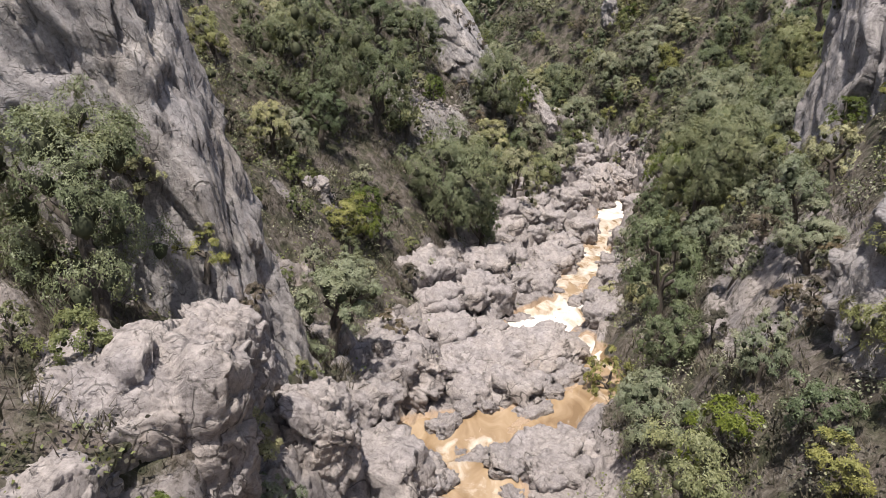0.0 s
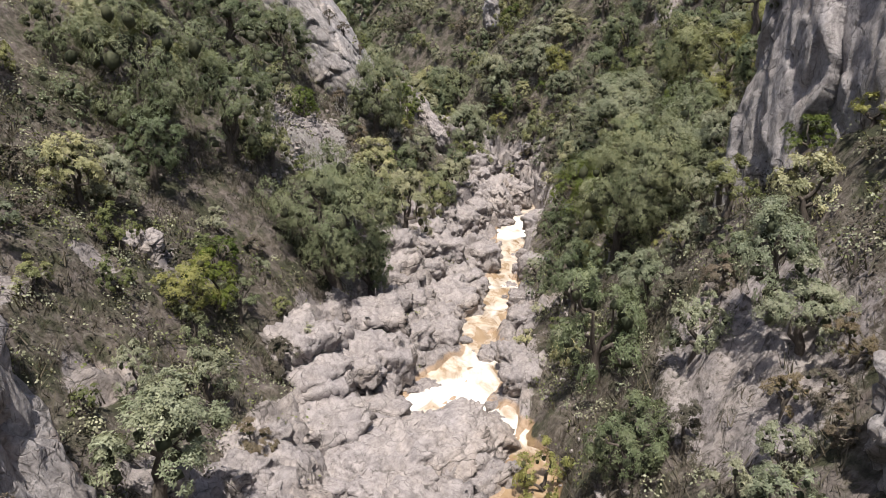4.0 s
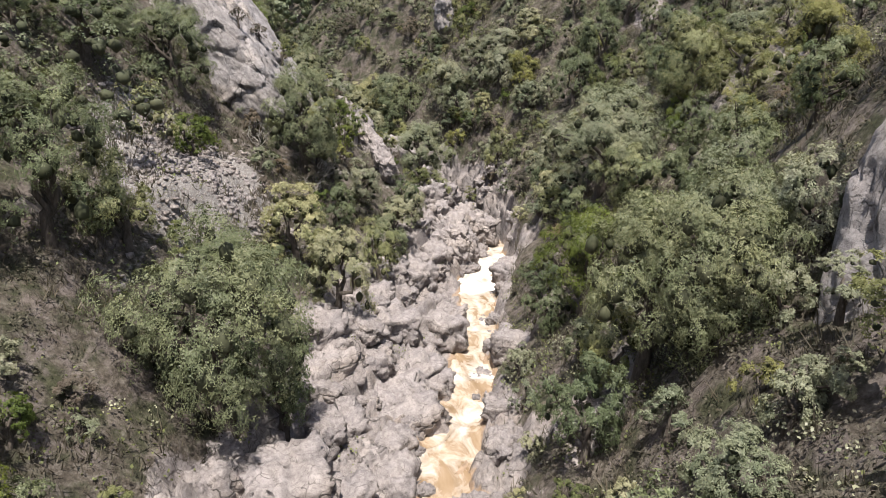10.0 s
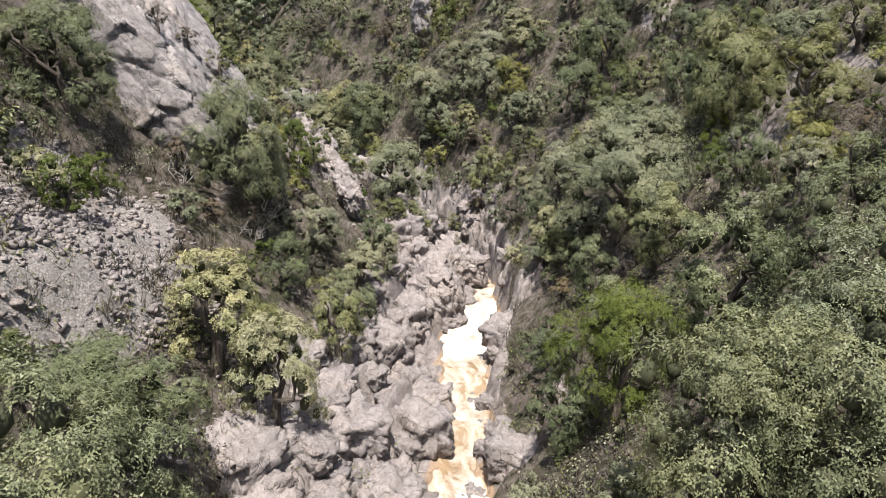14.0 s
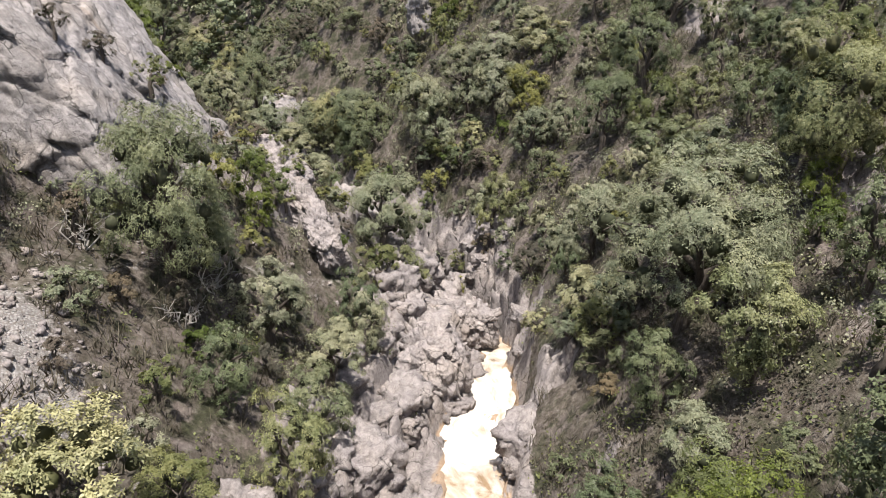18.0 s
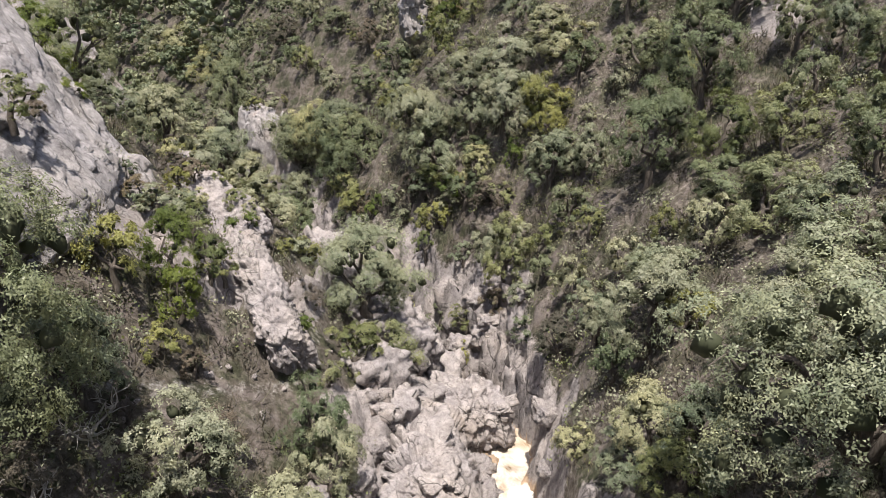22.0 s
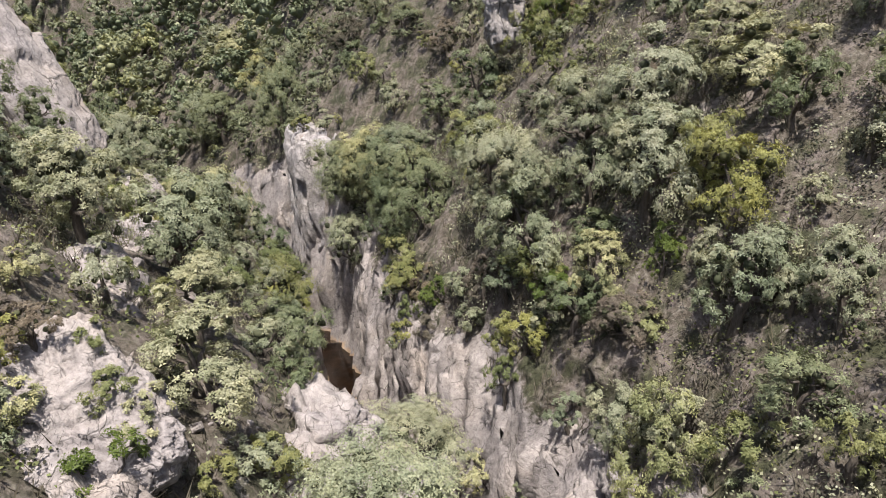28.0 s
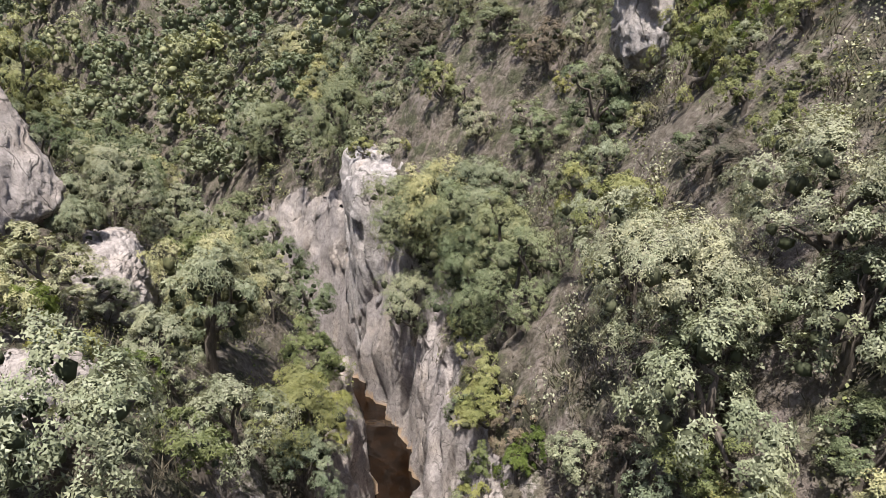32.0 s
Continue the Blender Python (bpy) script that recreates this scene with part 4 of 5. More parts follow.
def set_plant(kind, x, y, r, h, z=None):
    size = "huge" if r > 1.72 else "large" if r > 1.5 else "medium" if r > 0.8 else "small"
    ob, fresh, r0, h0 = model(kind, size, RNG.randrange(3))
    k = r / r0
    q = min(max(h / h0, 0.75 * k), 1.3 * k)
    base = ground(x, y) - 0.05 if z is None else z
    m = pose(x, y, base, RNG.uniform(-6, 6), RNG.uniform(-6, 6), RNG.uniform(0, 360))
    if not fresh:
        ob = copy_thing(ob, m)
    ob.matrix_basis = m
    ob.scale = (k, k, q)
    TREES.append((x, y, r))
    return ob


def plant(kind, rows):
    for x, y, r, h in rows:
        if not (11.0 < x < 17.0 and 15.4 < y < 21.4):
            set_plant(kind, x, y, r, h)


plant("oak", [(-5.7, 7.8, 0.40, 1.4), (5.9, 8.8, 0.68, 1.3), (-5.7, 10.0, 1.75, 4.0), (5.5, 14.4, 0.93, 2.2), (5.6, 14.9, 0.66, 1.3), (6.5, 18.2, 1.43, 3.7), (-5.5, 18.2, 0.56, 0.9), (-3.0, 19.8, 0.55, 1.1), (-2.2, 21.7, 0.64, 1.6), (7.9, 23.5, 1.14, 3.9), (8.0, 24.5, 0.68, 1.9), (9.7, 24.5, 2.04, 4.8), (11.3, 24.7, 0.52, 1.0), (-8.3, 24.9, 0.90, 3.1), (12.4, 25.6, 1.13, 2.1), (9.6, 25.6, 1.15, 2.4), (0.4, 25.9, 2.25, 5.6), (-5.1, 26.2, 2.21, 6.5), (1.6, 26.8, 1.40, 5.3), (-7.4, 27.1, 0.84, 2.5), (-2.8, 27.5, 1.66, 5.8), (-1.6, 28.6, 1.17, 3.2)])
plant("oak", [(13.0, 28.9, 1.50, 3.1), (0.5, 29.6, 1.83, 2.5), (14.4, 29.6, 0.69, 1.6), (9.8, 29.9, 0.95, 2.8), (18.7, 33.6, 1.62, 3.0), (14.3, 33.7, 1.35, 2.9), (13.0, 34.7, 0.94, 2.4), (-3.5, 35.8, 1.90, 2.9), (5.4, 35.9, 1.07, 2.7), (18.3, 36.4, 1.92, 4.1), (18.5, 37.5, 1.32, 3.6), (6.1, 37.8, 1.05, 2.9), (19.1, 38.1, 1.16, 2.6), (-1.2, 39.2, 1.89, 3.7), (3.0, 40.4, 2.05, 5.6), (18.0, 42.1, 1.28, 2.0), (14.5, 42.2, 0.76, 2.4), (1.3, 42.2, 0.73, 1.5), (7.7, 42.3, 0.91, 2.3), (18.2, 43.5, 1.19, 1.6), (10.1, 46.3, 1.02, 2.0)])
plant("oak", [(16.7, 49.0, 0.96, 1.5), (15.0, 50.2, 1.12, 2.8), (20.6, 51.8, 1.38, 2.2), (15.7, 52.9, 0.74, 1.0), (19.1, 53.6, 0.99, 2.0), (15.6, 55.5, 0.81, 1.1), (0.0, 59.1, 1.43, 2.9), (11.7, 62.9, 0.98, 2.0), (12.3, 64.2, 1.70, 3.1), (11.6, 67.3, 1.90, 3.7), (11.7, 69.1, 2.13, 4.4), (14.0, 70.9, 1.48, 2.0), (9.7, 73.8, 2.50, 4.2), (13.1, 77.2, 1.51, 1.7), (5.6, 83.8, 2.26, 6.2), (0.4, 88.2, 1.66, 3.0), (0.6, 93.2, 2.66, 4.2), (-2.8, 93.8, 1.83, 2.8), (-8.9, 103.5, 2.38, 3.3)])
plant("grey", [(-2.7, 8.8, 0.52, 1.4), (-3.2, 9.1, 0.61, 1.9), (6.0, 11.0, 0.61, 1.3), (5.9, 11.9, 0.54, 1.1), (6.7, 12.0, 0.50, 1.1), (-3.4, 13.1, 0.40, 1.3), (8.0, 13.7, 0.86, 1.7), (-2.7, 14.5, 1.42, 2.7), (8.2, 14.7, 1.01, 2.4), (7.4, 15.6, 0.79, 1.8), (-3.6, 17.3, 0.56, 1.4), (-2.5, 18.2, 0.74, 1.5), (8.1, 19.0, 0.88, 1.9), (9.6, 19.3, 0.53, 1.0), (9.2, 19.6, 0.64, 1.5), (8.3, 20.1, 0.68, 1.5), (6.8, 20.9, 0.72, 1.3), (10.7, 21.7, 0.65, 1.8), (-0.5, 21.8, 0.46, 0.9), (8.8, 21.9, 0.74, 1.3), (-5.7, 22.2, 0.99, 2.1), (11.0, 22.8, 0.78, 1.9)])
plant("grey", [(9.3, 26.6, 0.79, 1.8), (12.6, 26.7, 0.64, 1.5), (10.8, 26.7, 0.65, 1.0), (11.2, 27.0, 0.85, 1.7), (15.8, 30.2, 0.96, 2.0), (3.5, 31.7, 1.42, 3.6), (2.3, 32.9, 1.45, 3.1), (14.6, 36.3, 2.50, 4.6), (21.2, 36.8, 1.54, 1.9), (15.7, 37.1, 0.94, 1.9), (15.9, 38.3, 1.79, 2.4), (14.1, 38.5, 1.07, 1.9), (13.8, 39.6, 1.00, 2.1), (17.7, 39.7, 1.27, 2.3), (6.6, 39.7, 1.20, 2.1), (5.2, 40.5, 1.21, 2.5), (7.7, 41.4, 0.99, 2.7), (15.2, 41.9, 1.23, 2.7), (16.1, 42.6, 1.15, 1.5), (17.2, 42.8, 0.80, 2.0), (15.0, 43.8, 0.87, 1.9), (16.5, 45.2, 0.66, 3.0)])
plant("grey", [(15.5, 45.5, 0.69, 2.0), (17.8, 49.7, 0.90, 2.0), (7.1, 50.5, 1.30, 2.0), (17.6, 50.7, 0.52, 1.6), (17.6, 51.4, 0.53, 1.7), (15.0, 51.8, 0.90, 2.2), (5.3, 52.0, 0.66, 1.8), (19.7, 52.0, 0.63, 1.3), (17.0, 52.1, 0.63, 2.4), (6.7, 52.3, 1.08, 1.9), (17.0, 52.6, 0.57, 1.7), (10.6, 53.2, 1.85, 1.5), (4.1, 54.5, 1.23, 2.7), (19.1, 54.9, 1.49, 2.0), (5.8, 55.5, 1.47, 2.9), (17.0, 55.6, 1.30, 2.1), (3.5, 56.0, 0.95, 2.5), (19.0, 56.5, 1.29, 1.8), (15.7, 56.6, 1.13, 2.6), (16.1, 57.5, 1.60, 2.9), (14.3, 58.5, 1.66, 3.4), (6.4, 59.7, 1.26, 2.5)])
plant("grey", [(14.0, 60.0, 1.28, 3.5), (2.9, 60.5, 1.15, 2.1), (4.9, 60.7, 0.99, 1.9), (7.5, 61.0, 1.09, 2.0), (3.3, 61.4, 0.97, 1.3), (5.0, 62.9, 1.42, 3.7), (4.7, 64.2, 1.56, 3.5), (12.5, 70.2, 1.72, 2.9), (11.9, 71.6, 1.55, 3.2), (9.6, 72.3, 1.53, 3.1), (10.9, 72.5, 1.83, 3.8), (10.1, 75.1, 1.26, 1.4), (5.2, 90.2, 2.09, 4.0), (4.0, 91.2, 2.36, 3.8), (-1.5, 95.4, 2.87, 5.1), (1.4, 100.6, 2.42, 3.3), (-0.7, 103.5, 2.27, 3.1)])
plant("bright", [(-3.5, 6.6, 0.40, 0.7), (-3.6, 8.1, 0.40, 1.1), (4.9, 9.9, 0.77, 1.8), (11.4, 17.7, 0.67, 2.5), (12.6, 20.5, 0.79, 1.4), (-2.7, 21.4, 0.87, 1.8), (-2.7, 23.3, 0.60, 1.1), (10.6, 29.3, 1.61, 4.0), (-0.5, 34.3, 0.75, 1.7), (17.5, 35.8, 0.67, 2.1), (-0.4, 37.1, 0.65, 2.1), (5.1, 43.7, 0.68, 2.6), (5.0, 44.6, 0.84, 1.9), (7.1, 44.6, 0.45, 0.9), (16.6, 53.7, 0.40, 0.9), (14.6, 55.4, 0.80, 1.0), (3.3, 59.4, 0.56, 1.2), (1.5, 59.8, 0.73, 0.7), (12.3, 60.0, 0.49, 1.9)])
plant("yellow", [(5.7, 7.9, 0.62, 1.1), (-4.4, 11.2, 0.59, 0.7), (-3.0, 12.3, 0.40, 1.0), (4.7, 16.5, 0.75, 2.9), (-4.4, 19.8, 0.51, 1.2), (11.5, 20.3, 0.87, 1.8), (-3.1, 20.6, 0.96, 1.7), (9.5, 20.7, 0.49, 1.2), (11.1, 20.8, 0.73, 2.0), (-0.7, 29.6, 0.63, 1.0), (11.9, 30.8, 1.14, 2.9), (3.3, 34.3, 0.94, 1.8), (15.8, 41.5, 0.72, 1.2), (17.4, 45.0, 0.53, 1.8), (5.7, 45.3, 0.61, 1.5), (9.0, 45.6, 0.89, 1.7), (16.8, 47.8, 0.56, 1.9), (20.9, 49.7, 0.70, 2.1), (8.3, 49.9, 0.59, 1.1), (17.6, 53.0, 1.19, 2.3), (17.6, 54.0, 0.85, 2.0), (17.2, 54.4, 0.43, 1.5)])
plant("yellow", [(13.4, 55.3, 0.63, 1.9), (13.7, 55.9, 0.75, 1.3), (14.2, 56.8, 0.87, 1.2), (11.5, 61.2, 0.53, 1.0), (7.0, 62.0, 1.57, 3.0), (2.9, 62.0, 0.65, 0.7), (11.7, 62.0, 1.16, 1.6), (16.5, 62.0, 0.70, 1.3), (7.3, 63.8, 1.29, 2.4), (6.6, 66.0, 1.31, 2.4)])
plant("dry", [(7.5, 12.4, 0.42, 0.7), (6.3, 14.0, 0.50, 1.2), (8.5, 16.7, 0.58, 0.9), (-3.6, 22.0, 0.52, 0.8), (3.4, 39.5, 0.58, 1.3), (1.1, 40.2, 0.66, 1.8), (13.4, 57.9, 0.73, 1.3), (15.6, 61.1, 0.85, 1.2), (14.7, 73.8, 1.14, 1.9), (9.9, 83.0, 1.79, 2.0)])

plant("grey", [(9.8, 48.0, 1.9, 3.4), (-5.2, 22.6, 1.0, 2.2), (11.6, 24.6, 1.6, 3.6), (12.2, 22.9, 1.2, 2.6), (2.9, 35.0, 0.55, 1.0), (3.7, 41.2, 1.1, 2.0), (16.6, 54.6, 1.4, 3.0), (15.3, 54.2, 0.9, 1.8), (14.3, 56.9, 1.5, 3.2), (17.3, 56.3, 1.5, 2.8),
               (17.0, 51.4, 1.2, 2.4), (1.7, 57.6, 1.2, 2.2), (2.4, 55.0, 0.9, 1.7)])
plant("oak", [(10.2, 23.0, 1.8, 4.2), (13.2, 26.5, 1.7, 3.6), (-4.6, 24.6, 1.2, 2.6), (12.4, 66.2, 1.6, 3.2), (5.4, 73.0, 1.3, 2.2)])
plant("yellow", [(3.0, 36.6, 0.6, 1.1), (4.8, 42.9, 0.55, 0.9), (11.4, 60.4, 0.7, 1.3), (2.0, 33.2, 0.5, 0.8), (-3.2, 22.6, 0.6, 0.9), (-1.2, 23.0, 0.45, 0.7)])
plant("bright", [(3.6, 38.6, 0.55, 0.9), (12.0, 60.0, 0.55, 1.6), (-3.0, 7.2, 0.5, 1.1), (-3.4, 6.7, 0.45, 0.8), (16.4, 53.4, 0.5, 1.1)])
plant("dry", [(1.5, 36.2, 0.5, 0.8), (2.2, 38.9, 0.5, 0.9), (4.4, 41.4, 0.5, 0.9), (5.4, 43.0, 0.45, 0.8), (-2.0, 24.6, 0.5, 0.7), (7.4, 13.0, 0.5, 0.8)])
for kind, x, y, r, z in (("yellow", 9.75, 18.7, 0.8, 15.9), ("bright", 10.4, 17.2, 0.62, 17.2), ("yellow", 11.3, 21.0, 0.75, 20.0), ("grey", 11.5, 19.4, 0.5, 20.6), ("grey", 10.6, 20.4, 0.6, 15.6), ("yellow", 7.3, 78.6, 0.8, 13.9), ("grey", 8.6, 78.8, 0.9, 13.9),
                         ("dry", 5.3, 49.3, 0.5, 15.7), ("yellow", 4.9, 49.0, 0.55, 15.6), ("grey", 5.1, 48.2, 0.6, 15.0), ("yellow", 5.8, 49.6, 0.5, 15.3), ("grey", 5.3, 48.5, 0.55, 15.1), ("yellow", 6.3, 49.0, 0.5, 14.9), ("dry", 4.8, 49.3, 0.5, 15.9), ("grey", 6.7, 48.9, 0.55, 14.5), ("yellow", 3.9, 55.4, 0.8, 14.4), ("grey", 5.2, 57.6, 0.9, 13.6),
                         ("yellow", 6.3, 58.2, 0.8, 12.9), ("bright", 4.9, 59.3, 0.6, 13.6), ("yellow", 3.4, 53.0, 0.7, 15.0), ("yellow", -4.3, 11.2, 0.55, 15.7), ("dry", -3.5, 11.3, 0.45, 14.7), ("grey", -5.4, 11.3, 0.55, 17.0), ("dry", 1.7, 43.6, 0.5, 19.0), ("yellow", 2.6, 44.6, 0.6, 18.3), ("dry", 0.9, 42.6, 0.4, 19.8)):
    set_plant(kind, x, y, r, r * 1.6, z)


# ---- more trees over the slopes ----
def grove():
    """Close-standing trees wherever the slopes hold soil."""
    rng = random.Random(88)
    count = 0
    for attempt in range(6000):
        y = rng.uniform(8, 84)
        u = rng.uniform(2.6, 15) if rng.random() < 0.62 else -rng.uniform(3.0, 14)
        x = float(stream_x(y)) + u
        r = rng.choice((0.8, 0.95, 1.1, 1.3, 1.6))
        if 10.2 < x < 20 and 14.5 < y < 22.5 or -14 < x < -2 and 4 < y < 14.5 or -7 < x < 3.5 and 38 < y < 50 or -4.5 < x < 3.2 and 28 < y < 38.5 or 2 < x < 8 and 44 < y < 57:
            continue
        if u < 0 and y < 26:
            continue
        if any((x - a) ** 2 + (y - b) ** 2 < (0.66 * (c + r)) ** 2 for a, b, c in TREES):
            continue
        if bareness(x, y) > 0.6 or float(from_water(np.array([x]), np.array([y]))[0]) < r + 0.5 or float(from_path(np.array([x]), np.array([y]))[0]) < r + 0.3:
            continue
        kind = rng.choices(("grey", "oak", "yellow", "bright"), (46, 42, 9, 3))[0]
        set_plant(kind, x, y, r, r * rng.uniform(1.7, 2.4))
        count += 1
        if count >= 210:
            break


grove()
WALL_BUSHES = [(10.1, 72.7, 0.7), (11.4, 67.3, 0.8), (11.2, 64.0, 0.75), (12.0, 60.9, 0.8), (13.0, 58.9, 0.7), (13.8, 57.1, 0.75), (14.5, 55.9, 0.7), (11.1, 61.9, 0.6), (11.9, 59.6, 0.7),
               (12.9, 57.9, 0.6), (14.3, 55.0, 0.7), (13.9, 55.3, 0.8), (14.8, 54.4, 0.9), (15.5, 52.9, 0.9), (14.4, 53.1, 0.6), (15.7, 50.8, 0.8), (16.0, 49.4, 0.8), (15.6, 48.4, 0.7),
               (7.3, 56.3, 0.9), (7.7, 53.8, 0.75), (7.4, 63.3, 0.8), (14.0, 51.7, 0.7), (13.4, 53.3, 0.7), (14.6, 50.3, 0.7), (14.9, 48.7, 0.7), (12.7, 55.5, 0.7), (13.7, 50.4, 0.5), (14.6, 47.6, 0.6), (14.7, 45.4, 0.9), (13.3, 41.6, 0.6), (13.4, 39.6, 0.85), (13.8, 38.4, 0.9), (13.4, 37.5, 0.8), (12.9, 36.6, 0.6)]
for i, (x, y, r) in enumerate(WALL_BUSHES):
    set_plant(("grey", "yellow", "oak", "dry", "grey")[i % 5], x, y, r, r * 1.6)


# ---- scrub between the trees ----
def scatter():
    """Smaller bushes where the soil is deep enough, thinning out on bare rock."""
    rng = random.Random(21)
    count = 0
    while count < 215:
        y = rng.uniform(6, 78)
        u = rng.choice((-1, 1)) * rng.uniform(1.7, 13.0)
        x = float(stream_x(y)) + u
        if -4 < x < 3.2 and 28.5 < y < 37.5 and rng.random() < 0.85:
            continue
        r = rng.uniform(0.32, 0.72)
        if any((x - a) ** 2 + (y - b) ** 2 < (0.75 * c + 0.6 * r) ** 2 for a, b, c in TREES):
            continue
        if bareness(x, y) > 0.62 or float(from_water(np.array([x]), np.array([y]))[0]) < 0.7 or float(from_path(np.array([x]), np.array([y]))[0]) < 0.45:
            continue
        kind = rng.choices(("grey", "dry", "yellow", "oak", "bright"), (34, 34, 14, 14, 4))[0]
        set_plant(kind, x, y, r, r * rng.uniform(1.4, 2.1))
        count += 1


scatter()


def far_woods():
    """Trees too far to tell apart, as one mass of crowns."""
    rng = np.random.default_rng(5)
    taken = np.zeros((len(TREES) + 2400, 3))
    taken[: len(TREES)] = TREES
    filled = len(TREES)
    got = {k: [] for k in ("pts", "outs", "tone", "size", "lump", "lump_r", "far", "far_r", "far_tone")}
    made = tries = 0
    while made < 1850 and tries < 26000:
        tries += 1
        if rng.random() < 0.15:
            y, u = rng.uniform(8, 66), rng.choice((-1, 1)) * rng.uniform(9, 22)
        else:
            y = rng.uniform(70, 152)
            u = rng.uniform(-60, 25) - float(stream_x(y)) if y > 92 else (rng.uniform(2.4, 22) if rng.random() < 0.7 else -rng.uniform(2.4, 14))
            if abs(u) < 2.4:
                continue
        x = float(stream_x(y)) + u
        r = rng.uniform(0.9, 2.0) if y < 92 else rng.uniform(2.1, 3.6)
        if (np.hypot(taken[:filled, 0] - x, taken[:filled, 1] - y) < (0.64 if y < 90 else 0.5) * (taken[:filled, 2] + r)).any():
            continue
        if 10.2 < x < 20 and 14.5 < y < 22.5 or -14 < x < -3 and 10 < y < 14 or -7 < x < 3.5 and 38 < y < 50:
            continue
        taken[filled] = (x, y, r * 0.85)
        filled += 1
        near = y < 78
        p, o, c, lr = crown_points(rng, r, r * rng.uniform(1.5, 2.2), 26 if y > 92 else 18, 6, 7 if near else 6)
        foot = np.array([x, y, ground(x, y) - 0.2])
        tone = rng.random()
        far = y > 92
        for k, v in zip(("pts", "outs", "tone", "size"), (p + foot, o, np.full(len(p), tone), np.full(len(p), 0.10 if near else 0.36 if far else 0.16))):
            got[k].append(v)
        for k, v in zip(("far", "far_r", "far_tone") if far else ("lump", "lump_r"), (c + foot, lr, np.full(len(c), tone))):
            got[k].append(v)
        made += 1
    got = {k: np.concatenate(v) for k, v in got.items()}
    v, f = leaves_at(rng, got["pts"], got["outs"], got["size"], 0.3)
    f = f.reshape(-1, 4)[:, :3]
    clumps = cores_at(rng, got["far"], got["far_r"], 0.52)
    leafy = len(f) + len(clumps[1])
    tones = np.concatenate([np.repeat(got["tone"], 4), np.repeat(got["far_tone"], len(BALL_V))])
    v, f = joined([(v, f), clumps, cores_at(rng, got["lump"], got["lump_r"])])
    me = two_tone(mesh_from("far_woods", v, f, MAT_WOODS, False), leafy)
    attribute(me, "tone", np.concatenate([tones, np.zeros(len(v) - len(tones))]))
    tagged(new("far_woods", me), "grey-green holm oak woods covering the high slopes", "woods", kind="stuff")


far_woods()


def undergrowth():
    """Dry grass blades, twigs and low leaves on the soil."""
    rng = np.random.default_rng(9)
    n = 30000
    y = rng.uniform(5, 74, n)
    u = rng.choice([-1, 1], n) * (1.2 + 11.5 * rng.random(n) ** 0.9)
    z = plan_height(u, y)
    zz, bare = relief(u, y, z)
    x = stream_x(y) + u
    clump = fbm(u * 0.6, y * 0.6, z * 0, 3, 201)
    keep = (bare < 0.5 + 0.45 * (rng.random(n) < 0.12)) & (clump > -0.25 + 0.3 * rng.random(n)) & (from_water(x, y) > 0.4) & (from_path(x, y) > 0.25)
    x, y, zz = x[keep], y[keep], zz[keep]
    n = len(x)
    blades = 7
    base = np.repeat(np.stack([x, y, zz - 0.04], 1), blades, 0) + rng.normal(0, 0.10, (n * blades, 3)) * np.array([1, 1, 0.1])
    tall = np.repeat(rng.uniform(0.14, 0.42, n), blades) * rng.uniform(0.6, 1.2, n * blades)
    lean = rng.normal(0, 0.5, (n * blades, 2))
    tip = base + np.concatenate([lean, np.ones((n * blades, 1))], 1) * tall[:, None]
    side = rng.normal(0, 1, (n * blades, 3)) * np.array([1, 1, 0.2])
    side *= (0.016 / np.linalg.norm(side, axis=1))[:, None]
    v = np.stack([base - side, base + side, tip], 1).reshape(-1, 3)
    f = np.arange(len(v)).reshape(-1, 3)
    tagged(new("dry_grass", mesh_from("dry_grass", v, f, MAT_DRY, False)), "dry straw-coloured grass and twigs on the slopes", "grass", kind="stuff")
    m = 16000
    y = rng.uniform(5, 74, m)
    u = rng.choice([-1, 1], m) * (1.4 + 11.5 * rng.random(m))
    z = plan_height(u, y)
    zz, bare = relief(u, y, z)
    clump = fbm(u * 0.5 + 9, y * 0.5, z * 0, 3, 207)
    keep = ((bare < 0.55) & (clump > 0.0)) | ((rng.random(m) < 0.2) & (clump > -0.1) & (from_water(stream_x(y) + u, y) > 0.5))
    p = np.stack([stream_x(y) + u, y, zz + 0.05], 1)[keep]
    p = np.repeat(p, 7, 0) + rng.normal(0, 0.12, (len(p) * 7, 3)) * np.array([1, 1, 0.6]) + np.array([0, 0, 0.06])
    v, f = leaves_at(rng, p, np.tile([0, 0, 1.0], (len(p), 1)), 0.075, 0.8)
    tagged(new("low_scrub", mesh_from("low_scrub", v, f, MAT_YELLOW, False)), "low olive-green herbs and creepers on the soil", "undergrowth", kind="stuff")


undergrowth()


